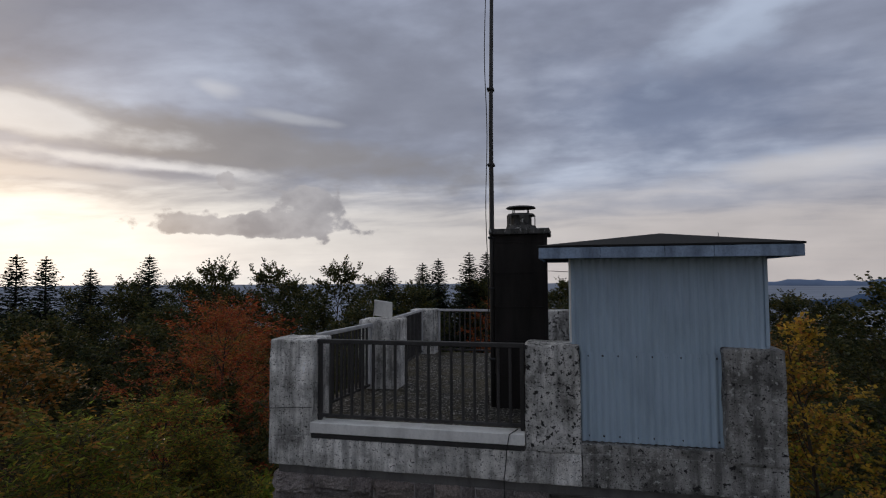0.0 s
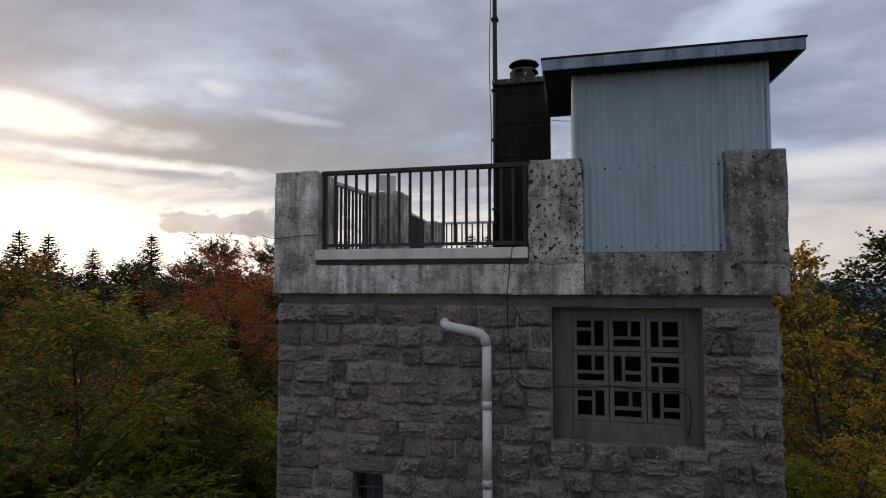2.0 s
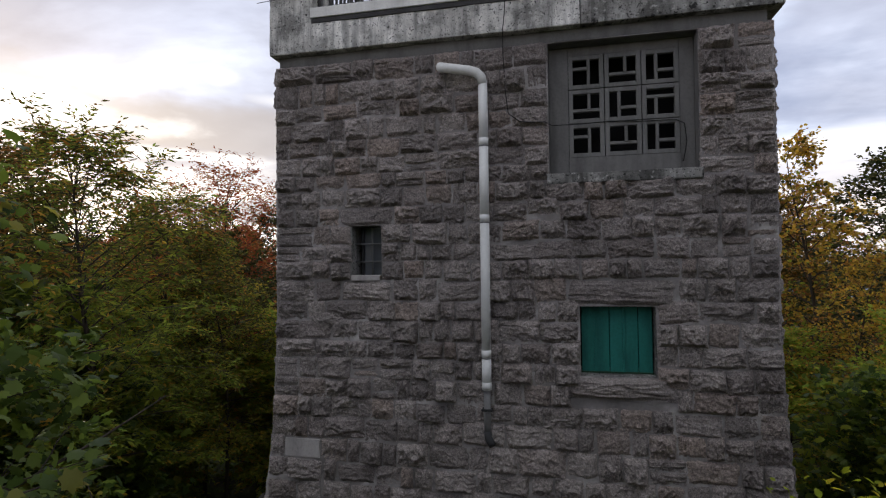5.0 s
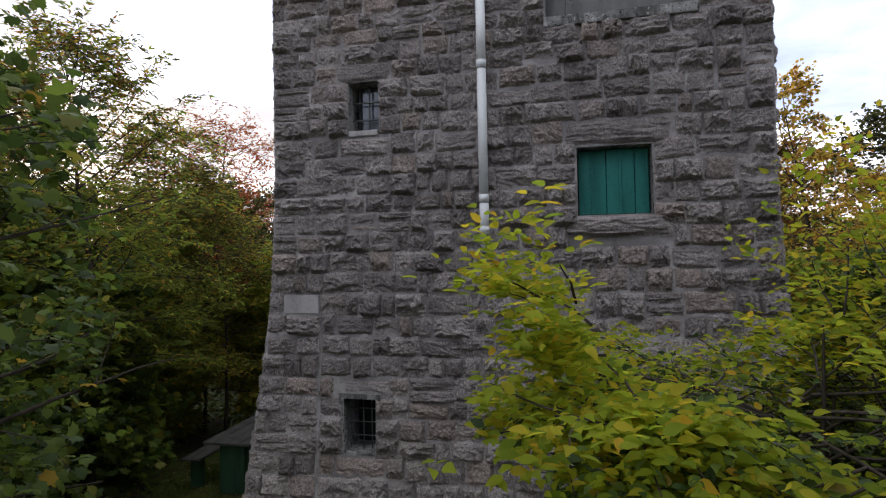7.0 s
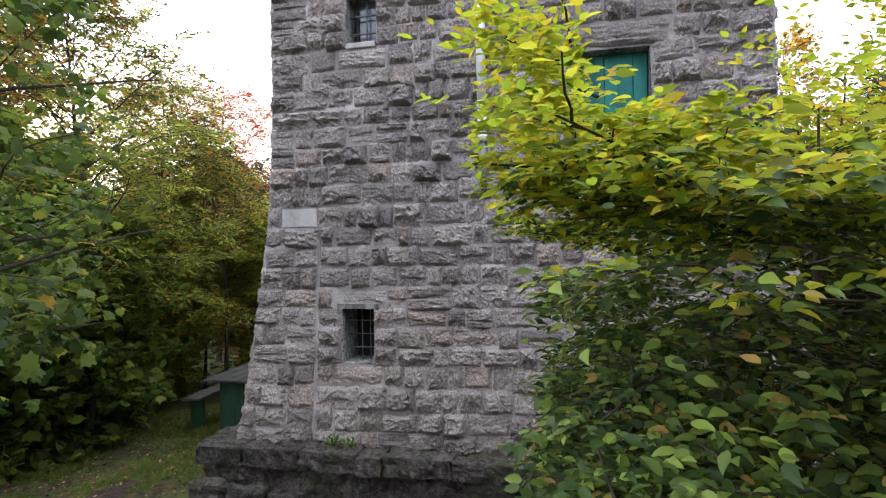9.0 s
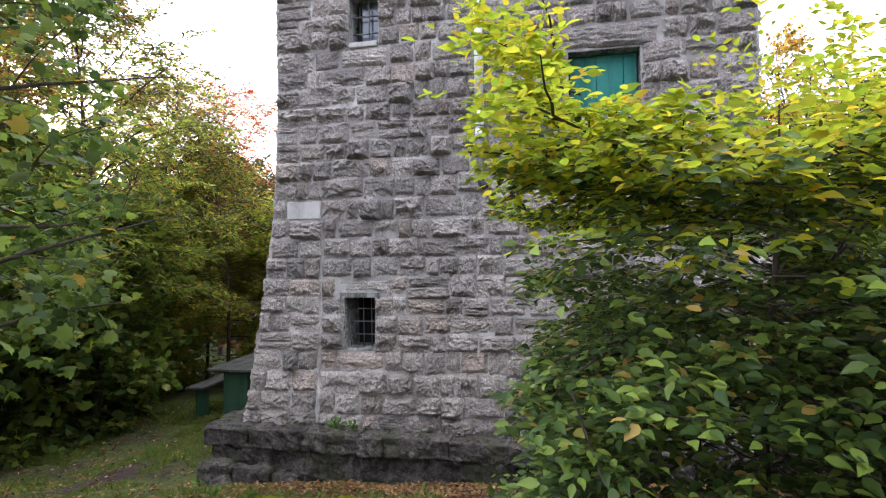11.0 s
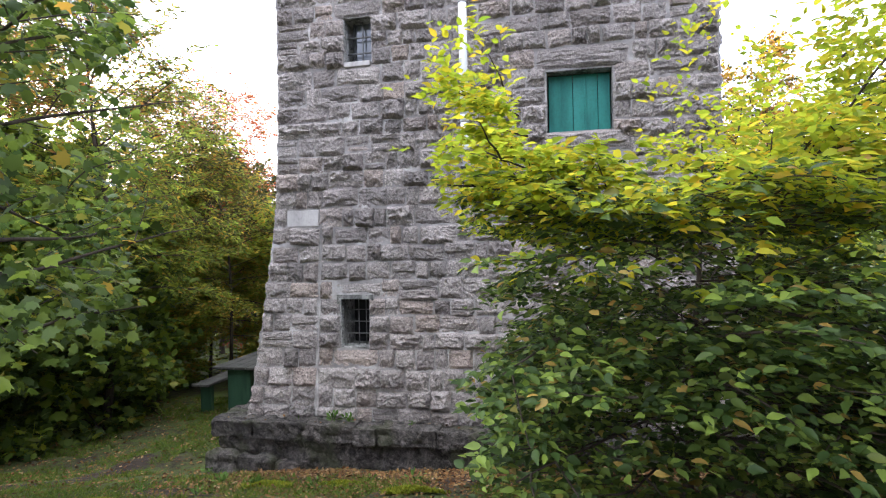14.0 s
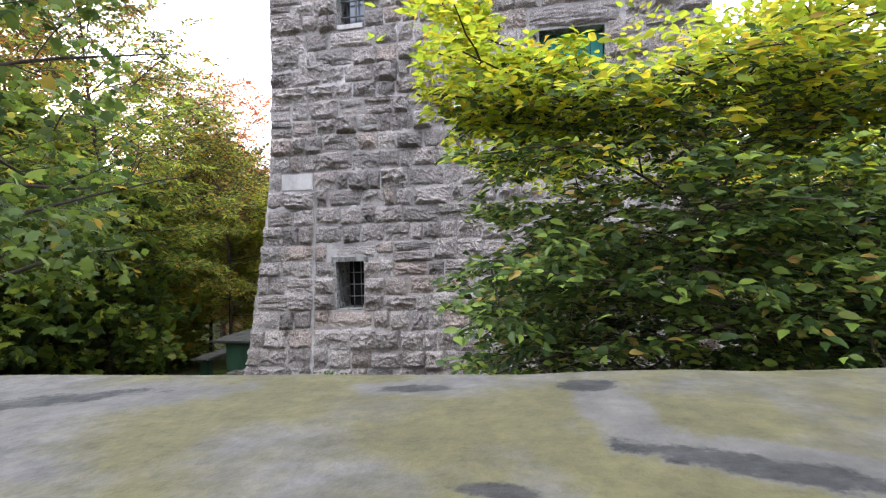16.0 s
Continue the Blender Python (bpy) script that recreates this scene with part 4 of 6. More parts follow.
# ---- chimney and mast ----
def build_chimney():
    ch = thing("chimney", "dark clad square chimney with a concrete cap and cowl", "chimney", (-0.29, 1.46, 8.14))
    hw = 0.32
    shaft = part("shaft", box((-hw, -hw, 0), (hw, hw, 2.20), 0.012), M_cladding, ch, "brown-black cladding sheets")
    for z in (0.42, 0.85, 1.28, 1.71, 2.1):
        part("cladding_lap", box((-hw - 0.008, -hw - 0.008, z - 0.012), (hw + 0.008, hw + 0.008, z + 0.01), 0.003), M_cladding, shaft)
    part("corner_post", box((hw - 0.02, -hw - 0.025, 0), (hw + 0.03, -hw + 0.02, 2.2), 0.004), M_cladding, shaft)
    part("cap_slab", rough_box((-hw - 0.06, -hw - 0.06, 2.2), (hw + 0.06, hw + 0.06, 2.27), 0.2, 0.004, 4, 2, 0.008), M_soot, ch, "thin dark concrete slab")
    # cowl: a tapered ring on stubs, with a plate held over it
    bm = bmesh.new()
    n = 20
    prof = [(0.225, 2.27), (0.205, 2.30), (0.19, 2.33), (0.19, 2.46), (0.17, 2.49), (0.14, 2.49), (0.14, 2.30)]
    rings = [[bm.verts.new((r * math.cos(2 * math.pi * k / n), r * math.sin(2 * math.pi * k / n), z)) for k in range(n)] for r, z in prof]
    for j, (a, b) in enumerate(zip(rings, rings[1:])):
        for k in range(n):
            if j == 2 and k % 4 in (1, 2):
                continue
            bm.faces.new((a[k], a[(k + 1) % n], b[(k + 1) % n], b[k]))
    cowl = part("cowl", bm, M_soot, ch, "grey concrete cowl with openings")
    for k in range(4):
        a = math.pi / 4 + k * math.pi / 2
        part("cowl_stub", tube([(0.135 * math.cos(a), 0.135 * math.sin(a), 2.48), (0.135 * math.cos(a), 0.135 * math.sin(a), 2.565)], 0.007, 6), M_iron, cowl)
    bm = bmesh.new()
    bmesh.ops.create_cone(bm, cap_ends=True, segments=20, radius1=0.20, radius2=0.18, depth=0.02, matrix=pose(0, 0, 2.575))
    part("rain_plate", bm, M_iron, cowl, "dark round rain plate")
    mast = thing("mast", "tall dark steel mast fixed beside the chimney", "mast", (-0.645, 1.20, 8.14))
    part("pole", tube([(0, 0, 0), (0, 0, 2.4), (0.0, 0, 3.6), (0.05, 0, 7.0)], [0.032, 0.032, 0.028, 0.02], 10), M_rail, mast)
    for z in (0.6, 1.5, 2.15, 3.1, 4.1):
        part("clamp", box((-0.045, -0.045, z), (0.045, 0.06, z + 0.03), 0.004), M_iron, mast)
    pts = [(-0.06 - 0.012 * math.sin(z * 3.1), -0.02, z) for z in np.linspace(0.05, 6.8, 40)]
    part("cable", tube(pts, 0.006, 5), M_rubber, mast, "thin cable along the pole")


build_chimney()


def build_plate():
    p = thing("tilted_panel", "small white panel propped on a concrete pillar", "panel", (-2.46, 2.2, 9.19))
    part("board", box((-0.15, -0.012, 0), (0.15, 0.012, 0.25), 0.004), M_white, p).matrix_local = pose(0, 0, 0.01, 14, 7, -8)
    part("strut", tube([(-0.16, 0.0, 0.0), (-0.12, -0.05, 0.22)], 0.008, 6), M_alu, p)


build_plate()


# ---- windows ----
def reveal(name, o, depth, mat, label, y=0.0):
    """Lining of an opening: jambs, head and sill, closed by a near-black panel for the unlit room."""
    x0, x1, z0, z1 = o
    y -= batter((z0 + z1) / 2)
    win = thing(name, label, "window", kind="structure")
    t = 0.05
    part("jamb", box((x0 - t, y + 0.01, z0 - t), (x0 + 0.004, y + depth + 0.3, z1 + t)), mat, win)
    part("jamb", box((x1 - 0.004, y + 0.01, z0 - t), (x1 + t, y + depth + 0.3, z1 + t)), mat, win)
    part("head", box((x0 + 0.006, y + 0.012, z1 - 0.004), (x1 - 0.006, y + depth + 0.3, z1 + t)), mat, win)
    part("sill", box((x0 + 0.006, y + 0.012, z0 - t), (x1 - 0.006, y + depth + 0.3, z0 + 0.006)), mat, win)
    # the room's darkness is put into this panel's colour
    part("back", box((x0 - t, y + depth + 0.31, z0 - t), (x1 + t, y + depth + 0.33, z1 + t)), M_dark, win, "near-black panel for the unlit room")
    return win, y


def build_grille():
    o = OPEN["grille"]
    win, y = reveal("window_grille", o, 0.2, M_plaster, "concrete lattice window set in a plastered recess")
    gx0, gx1, gz0, gz1 = 0.285, 1.385, 6.39, 7.47
    d0, d1 = 0.155, 0.215
    part("surround", box((o[0] + 0.008, d0 + 0.01, o[2] + 0.01), (gx0, d1 + 0.1, o[3] - 0.008)), M_plaster, win)
    part("surround", box((gx1, d0 + 0.01, o[2] + 0.01), (o[1] - 0.008, d1 + 0.1, o[3] - 0.008)), M_plaster, win)
    part("surround", box((gx0 + 0.002, d0 + 0.01, gz1), (gx1 - 0.002, d1 + 0.1, o[3] - 0.008)), M_plaster, win)
    part("apron", box((gx0 + 0.002, d0 - 0.01, o[2] + 0.01), (gx1 - 0.002, d1 + 0.1, gz0)), M_plaster, win)
    part("outer_sill", rough_box((o[0] - 0.02, -0.05, 6.10), (o[1] + 0.02, 0.14, 6.205), 0.15, 0.008, 4, 3, 0.012), M_conc_d, win, "rough concrete sill")
    # nine panes, three kinds turned about
    kinds = {
        "A": [("v", 0.60, 0, 1), ("h", 0.66, 0, 0.60)],
        "B": [("h", 0.34, 0, 1), ("v", 0.60, 0.34, 1)],
        "C": [("v", 0.36, 0, 1), ("h", 0.36, 0.36, 1)],
        "D": [("h", 0.70, 0, 1), ("v", 0.34, 0, 0.70)],
    }
    rows = ("ABC", "BCD", "ABC")
    cw, chh = (gx1 - gx0) / 3, (gz1 - gz0) / 3
    t = 0.016
    for r in range(3):
        for c in range(3):
            bm = bmesh.new()
            x0, x1 = gx0 + c * cw + 0.004, gx0 + (c + 1) * cw - 0.004
            z1, z0 = gz1 - r * chh - 0.004, gz1 - (r + 1) * chh + 0.004
            f = 0.045
            add_box(bm, (x0, d0, z0), (x0 + f, d1, z1), 0.004)
            add_box(bm, (x1 - f, d0, z0), (x1, d1, z1), 0.004)
            add_box(bm, (x0 + f - 0.002, d0 + 0.003, z0), (x1 - f + 0.002, d1 - 0.002, z0 + f), 0.004)
            add_box(bm, (x0 + f - 0.002, d0 + 0.003, z1 - f), (x1 - f + 0.002, d1 - 0.002, z1), 0.004)
            ix0, ix1, iz0, iz1 = x0 + f, x1 - f, z0 + f, z1 - f
            for kind, p, lo, hi in kinds[rows[r][c]]:
                if kind == "v":
                    x = ix0 + (ix1 - ix0) * p
                    add_box(bm, (x - t, d0 + 0.006, iz0 + (iz1 - iz0) * lo - 0.003), (x + t, d1 - 0.008, iz0 + (iz1 - iz0) * hi + 0.003), 0.003)
                else:
                    z = iz0 + (iz1 - iz0) * p
                    add_box(bm, (ix0 + (ix1 - ix0) * lo - 0.003, d0 + 0.006, z - t), (ix0 + (ix1 - ix0) * hi + 0.003, d1 - 0.008, z + t), 0.003)
            part("lattice_block", bm, M_grille, win)


def build_barred(key, name, label, bars_v, bars_h, glass):
    o = OPEN[key]
    win, y = reveal(name, o, 0.16, M_conc_d, label)
    x0, x1, z0, z1 = o
    d = y + 0.15
    if glass:
        f = 0.03
        part("window_frame", box((x0 + 0.06, d + 0.03, z0 + 0.02), (x0 + 0.06 + f, d + 0.06, z1 - 0.01), 0.003), M_iron, win)
        part("window_frame", box((x1 - f - 0.006, d + 0.03, z0 + 0.02), (x1 - 0.006, d + 0.06, z1 - 0.01), 0.003), M_iron, win)
        part("pane", box((x0 + 0.05, d + 0.06, z0 + 0.01), (x1 - 0.006, d + 0.066, z1 - 0.006)), M_glass, win, "window glass with sky reflection in its colour")
        part("outer_sill", box((x0 + 0.01, y - 0.03, z0 - 0.01), (x1 - 0.01, y + 0.2, z0 + 0.05), 0.006), M_dressed, win, "pale stone sill")
    d += 0.0 if glass else 0.06
    thick = 0.011 if glass else 0.007
    for k in range(bars_v):
        x = x0 + 0.06 + (x1 - x0 - 0.08) * (k + 1) / (bars_v + 1)
        part("bar", tube([(x, d, z0 + 0.0), (x, d, z1)], thick, 6), M_bar, win)
    for k in range(bars_h):
        z = z0 + (z1 - z0) * (k + 1) / (bars_h + 1)
        part("bar", tube([(x0, d - 0.012, z), (x1, d - 0.012, z)], thick, 6), M_bar, win)


def build_shutter():
    o = OPEN["green"]
    win, y = reveal("window_shuttered", o, 0.2, M_conc_d, "small window closed with green boarded shutter")
    x0, x1, z0, z1 = o
    n = 5
    w = (x1 - x0 - 0.03) / n
    for k in range(n):
        a = x0 + 0.015 + k * w
        part("board", box((a + 0.003, 0.15 + 0.002 * (k % 2), z0 + 0.02), (a + w - 0.003, 0.175, z1 - 0.015), 0.003), M_green, win)
        if k in (0, 2):
            part("cover_strip", box((a + w - 0.012, 0.138, z0 + 0.02), (a + w + 0.012, 0.151, z1 - 0.015), 0.003), M_green, win)
    part("bottom_bar", box((x0 + 0.01, 0.135, z0 + 0.006), (x1 - 0.01, 0.17, z0 + 0.022)), M_green_d, win)


build_grille()
build_barred("upper", "window_upper", "small barred window with a pale sill", 1, 2, True)
build_barred("lower", "window_lower", "small unglazed window slit with iron bars", 2, 3, False)
build_shutter()


# ---- downpipe and cables ----
def build_pipe():
    p = thing("downpipe", "white plastic downpipe with a swan neck on the granite wall", "pipe", (-0.585, -0.10, 0))
    r = 0.051
    neck = [(-0.45, 0.14, 7.41), (-0.45, 0.0, 7.39), (-0.43, -0.03, 7.375), (-0.38, -0.04, 7.36), (-0.14, -0.03, 7.315), (-0.06, -0.02, 7.29), (-0.015, -0.01, 7.24), (0.0, 0.0, 7.17)]
    part("swan_neck", tube(neck, r, 14), M_pvc, p)
    zs = (7.2, 6.53, 5.73, 4.33, 4.0)
    for z1, z0 in zip(zs, zs[1:]):
        part("pipe_length", tube([(0, 0, z1), (0, 0, z0)], r - 0.002, 14), M_pvc, p)
        part("socket", tube([(0, 0, z0 + 0.07), (0, 0, z0 - 0.005)], r + 0.001, 14), M_pvc, p)
        part("joint_ring", tube([(0, 0, z0 - 0.004), (0, 0, z0 - 0.018)], r + 0.0005, 14), M_grey_pipe, p)
    part("lower_pipe", tube([(0, 0.01, 4.02), (0.0, 0.01, 3.52)], 0.036, 12), M_grey_pipe, p, "grey thinner lower pipe")
    part("outlet", tube([(0, 0.01, 3.56), (0.01, -0.01, 3.50), (0.06, -0.05, 3.44)], 0.04, 10), M_iron, p, "dark cast outlet")
    part("pipe_bracket", box((-0.055, -0.05, 3.78), (0.055, 0.09, 3.80), 0.003), M_iron, p)


build_pipe()


def cable(label, pts, r=0.005):
    curve_pts = []
    for a, b in zip(pts, pts[1:]):
        a, b = Vector(a), Vector(b)
        for k in range(6):
            q = a.lerp(b, k / 6)
            q += Vector((0.006 * math.sin(q.z * 9), 0, 0.004 * math.sin(q.x * 11)))
            curve_pts.append(q)
    curve_pts.append(Vector(pts[-1]))
    tagged(part("cable", tube(curve_pts, r, 5), M_rubber), label, "cable")


cable("thin black cable hanging over the parapet and along the wall", [(-0.22, -0.02, 8.22), (-0.30, -0.135, 8.185), (-0.34, -0.12, 8.0), (-0.37, -0.115, 7.72), (-0.37, -0.05, 7.62), (-0.36, -0.07, 7.1), (-0.32, -0.06, 6.85), (-0.2, -0.07, 6.76), (0.05, -0.05, 6.74), (0.12, 0.10, 6.73), (0.7, 0.145, 6.75), (1.35, 0.145, 6.72), (1.42, 0.13, 6.68), (1.43, 0.13, 6.5), (1.40, 0.13, 6.30)])
cable("thin wire round the corner pillar of the parapet", [(-3.25, -0.02, 8.37), (-3.06, -0.125, 8.33), (-2.8, -0.125, 8.34), (-2.5, -0.125, 8.36)], 0.004)
cable("wire between the chimney and the hut", [(0.06, 1.2, 9.87), (0.2, 1.25, 9.86), (0.36, 1.25, 9.86)], 0.004)

# ---- trees ----
def unit(v):
    return v / (np.linalg.norm(v, axis=-1, keepdims=True) + 1e-9)


LEAF_SHAPES = {
    # outline points (along, across, lift) in leaf lengths, and triangles
    "oval": (np.array([(0, 0, 0), (0.28, 0.24, 0.05), (0.66, 0.22, 0.04), (1, 0, -0.06), (0.66, -0.22, 0.04), (0.28, -0.24, 0.05), (0.48, 0, -0.02)]),
             np.array([(0, 1, 6), (1, 2, 6), (2, 3, 6), (3, 4, 6), (4, 5, 6), (5, 0, 6)])),
    "lance": (np.array([(0, 0, 0), (0.4, 0.15, 0.03), (1, 0, -0.12), (0.4, -0.15, 0.03)]), np.array([(0, 1, 2), (0, 2, 3)])),
    "maple": (np.array([(0, 0, 0), (-0.06, 0.26, -0.04), (0.13, 0.33, -0.02), (0.27, 0.62, -0.12), (0.43, 0.38, -0.02), (0.66, 0.40, -0.09), (0.72, 0.17, 0.0), (1.0, 0, -0.16),
                       (0.72, -0.17, 0.0), (0.66, -0.40, -0.09), (0.43, -0.38, -0.02), (0.27, -0.62, -0.12), (0.13, -0.33, -0.02), (-0.06, -0.26, -0.04), (0.34, 0, 0.03)]),
              np.array([(k, k + 1, 14) for k in range(13)] + [(13, 0, 14)])),
    "card": (np.array([(0, 0, 0), (0.5, 0.34, 0.06), (1, 0, -0.05), (0.5, -0.34, 0.06)]), np.array([(0, 1, 2), (0, 2, 3)])),
    "needle": (np.array([(0, 0.13, 0), (0, -0.13, 0), (1, 0.0, -0.12)]), np.array([(0, 1, 2)])),
}


def leaves(P, D, Nrm, size, shape, gen):
    """Leaves at points P that point along D with faces turned to Nrm."""
    T, F = LEAF_SHAPES[shape]
    a = unit(D)
    s = unit(np.cross(Nrm, a))
    n = np.cross(a, s)
    L = size[:, None, None]
    V = P[:, None, :] + L * (T[None, :, 0:1] * a[:, None] + T[None, :, 1:2] * s[:, None] + T[None, :, 2:3] * n[:, None])
    k = len(T)
    idx = (np.arange(len(P)) * k)[:, None, None] + F[None]
    return V.reshape(-1, 3), idx.reshape(-1, 3), len(F)


def tubes_np(polys, n=6):
    V, T = [], []
    off = 0
    for pts, rad in polys:
        pts = np.asarray(pts, float)
        d = unit(np.gradient(pts, axis=0))
        ref = np.array((0, 0, 1.0)) if abs(d[0][2]) < 0.9 else np.array((1.0, 0, 0))
        s = unit(np.cross(d, ref))
        u = np.cross(d, s)
        ang = np.arange(n) * 2 * np.pi / n
        ring = pts[:, None] + np.asarray(rad)[:, None, None] * (np.cos(ang)[None, :, None] * s[:, None] + np.sin(ang)[None, :, None] * u[:, None])
        V.append(ring.reshape(-1, 3))
        m = len(pts)
        j, k = np.meshgrid(np.arange(m - 1), np.arange(n), indexing="ij")
        a = off + j * n + k
        b = off + j * n + (k + 1) % n
        T.append(np.stack([np.stack([a, b, b + n], -1), np.stack([a, b + n, a + n], -1)], 2).reshape(-1, 3))
        off += m * n
    return np.concatenate(V), np.concatenate(T)


def wander(gen, p, d, length, steps, bend, droop):
    pts = [np.array(p, float)]
    d = np.array(d, float)
    for _ in range(steps):
        d = d + gen.normal(0, bend, 3) + np.array((0, 0, droop))
        d /= np.linalg.norm(d)
        pts.append(pts[-1] + d * length / steps)
    return np.array(pts)


def make_tree(name, seed, height, radius, crown_base, limbs, twigs, per_twig, leaf, shape, mats, bark, elev=(50, 15), flat=0.5, droop=0.0, stems=1, trunk_r=0.08, profile="dome",
              share=None, twig_len=0.45, lean=(0, 0), sub=7, keep=None, extra=(), face=None, inner=0.22, prune=False, tilt=0.0):
    """Trunk and limbs with sprays of leaves. share(height fraction, outwardness, random) picks the leaf material."""
    gen = np.random.default_rng(seed)
    polys, tp, td, ts = [], [], [], []
    for st in range(stems):
        a0 = gen.uniform(0, 6.28)
        d0 = np.array((lean[0] + (0.25 * math.cos(a0) if stems > 1 else 0), lean[1] + (0.25 * math.sin(a0) if stems > 1 else 0), 1.0))
        d0 /= np.linalg.norm(d0)
        hgt = height * (1 if st == 0 else gen.uniform(0.65, 0.95))
        trunk = wander(gen, (0.12 * math.cos(a0) * (stems > 1), 0.12 * math.sin(a0) * (stems > 1), -0.15), d0, hgt + 0.1, 14, 0.045, 0.01)
        polys.append((trunk, np.linspace(trunk_r, trunk_r * 0.12, len(trunk))))
        nl = limbs if st == 0 else int(limbs * 0.7)
        more = list(extra) if st == 0 else []
        for i in range(nl + len(more)):
            f = crown_base + (1 - crown_base) * (min(i, nl - 1) + gen.uniform(0.1, 0.9)) / nl
            q = f * (len(trunk) - 1)
            j = min(int(q), len(trunk) - 2)
            p = trunk[j] + (trunk[j + 1] - trunk[j]) * (q - j)
            g = (f - crown_base) / (1 - crown_base)
            if profile == "dome":
                w = math.sqrt(max(0.05, 1 - (g * 0.98) ** 2)) * (0.55 + 0.45 * min(1, g * 3.0))
            elif profile == "cone":
                w = max(0.06, 1 - g) * 0.95 + 0.05
            else:
                w = max(0.1, 1 - g ** 3) * (0.75 + 0.25 * math.sin(g * 9 + seed))
            az = i * 2.399 + gen.uniform(-0.5, 0.5)
            el = radians(elev[0] + (elev[1] - elev[0]) * (1 - g) + gen.uniform(-10, 10))
            d = np.array((math.cos(az) * math.cos(el), math.sin(az) * math.cos(el), math.sin(el)))
            ln = radius * w * gen.uniform(0.75, 1.12)
            bend = 0.09
            if i >= nl:
                p, d, ln = more[i - nl]
                p, d, w, bend = np.array(p, float), unit(np.array(d, float)), 1.0, 0.05
            limb = wander(gen, p, d, ln, 7, bend, droop)
            r0 = trunk_r * 0.42 * (1 - 0.7 * f)
            polys.append((limb, np.linspace(max(r0, 0.008), 0.004, len(limb)) * (0.62 if trunk_r < 0.025 else 1.0)))
            ns = max(3, int(sub * (0.5 + 0.5 * w)))
            for s in range(ns):
                u = inner + (1 - inner) * (s + gen.uniform(0, 1)) / ns
                q2 = u * (len(limb) - 1)
                j2 = min(int(q2), len(limb) - 2)
                p2 = limb[j2] + (limb[j2 + 1] - limb[j2]) * (q2 - j2)
                ld = unit(limb[j2 + 1] - limb[j2])
                side = np.cross(ld, (0, 0, 1.0))
                side = unit(side) if np.linalg.norm(side) > 0.1 else unit(gen.normal(0, 1, 3))
                sg = 1 if s % 2 else -1
                d2 = ld * gen.uniform(0.5, 1.0) + side * sg * gen.uniform(0.5, 1.0) + np.array((0, 0, gen.normal(0, 1 - flat) * 0.6))
                d2 = unit(d2)
                l2 = ln * 0.42 * (1.1 - 0.6 * u) * gen.uniform(0.7, 1.2) + twig_len * 0.35
                tip = max(0.12, min(1.0, w * 1.1)) if profile == "cone" else 1.0
                l2 *= tip
                br = wander(gen, p2, d2, l2, 4, 0.1, droop * 1.2)
                polys.append((br, np.linspace(0.006, 0.002, len(br))))
                for t in range(twigs):
                    u3 = (t + gen.uniform(0, 1)) / twigs
                    q3 = u3 * (len(br) - 1)
                    j3 = min(int(q3), len(br) - 2)
                    p3 = br[j3] + (br[j3 + 1] - br[j3]) * (q3 - j3)
                    bd = unit(br[j3 + 1] - br[j3])
                    sd = unit(np.cross(bd, (0.02, 0, 1.0)))
                    d3 = unit(bd * 0.8 + sd * (1 if t % 2 else -1) * gen.uniform(0.3, 0.9) + np.array((0, 0, gen.normal(0, 1 - flat) * 0.5 + droop)))
                    tp.append(p3)
                    ts.append(tip)
                    td.append(d3 * twig_len * gen.uniform(0.6, 1.15) * tip)
    tp, td = np.array(tp), np.array(td)
    reps = per_twig
    u = (np.tile(np.arange(reps), len(tp)) + gen.uniform(0, 1, len(tp) * reps)) / reps
    P = np.repeat(tp, reps, 0) + np.repeat(td, reps, 0) * u[:, None] + gen.normal(0, twig_len * 0.05, (len(u), 3))
    D0 = unit(np.repeat(td, reps, 0))
    S = unit(np.cross(D0, np.array((0.01, 0.02, 1.0))))
    sg = np.where(np.tile(np.arange(reps), len(tp)) % 2, 1.0, -1.0)[:, None]
    D = unit(D0 * 0.7 + S * sg * gen.uniform(0.5, 1.1, (len(u), 1)) + gen.normal(0, 0.22, (len(u), 3)) + np.array((0, 0, droop * 1.6)))
    fc = flat if face is None else face
    Nn = unit(np.array((0, 0, 1.0)) * (0.5 + fc) + gen.normal(0, 0.75 * (1 - fc * 0.6), (len(u), 3)))
    Nn = unit(Nn + tilt * unit(P * np.array((1, 1, 0)) + 1e-4))
    size = leaf * gen.uniform(0.6, 1.2, len(u)) * np.repeat(np.maximum(np.array(ts), 0.45), reps)
    if keep is not None:
        ok = keep(P)
        P, D, Nn, size = P[ok], D[ok], Nn[ok], size[ok]
        mid = np.array([q[0][len(q[0]) // 2] for q in polys])
        end = np.array([q[0][-1] for q in polys])
        stay = (keep(mid) & keep(end)) if prune else (keep(mid) | keep(end))
        polys = [q for q, s in zip(polys, stay) if s or q[1][0] >= trunk_r * 0.99]
    V, T, nf = leaves(P, D, Nn, size, shape, gen)
    tree = thing(name, "", "tree")
    tv, tt = tubes_np(polys, 6)
    link("trunk", np_mesh("trunk", tv, tt, True), bark, tree)
    if share is None:
        mi = None
        ml = mats[:1]
    else:
        hf = P[:, 2] / height
        out = np.hypot(P[:, 0], P[:, 1]) / radius
        mi = np.repeat(share(hf, out, gen.uniform(0, 1, len(P)), P), nf)
        ml = mats
    link("crown", np_mesh("crown", V, T, False, mi), ml, tree)
    return tree


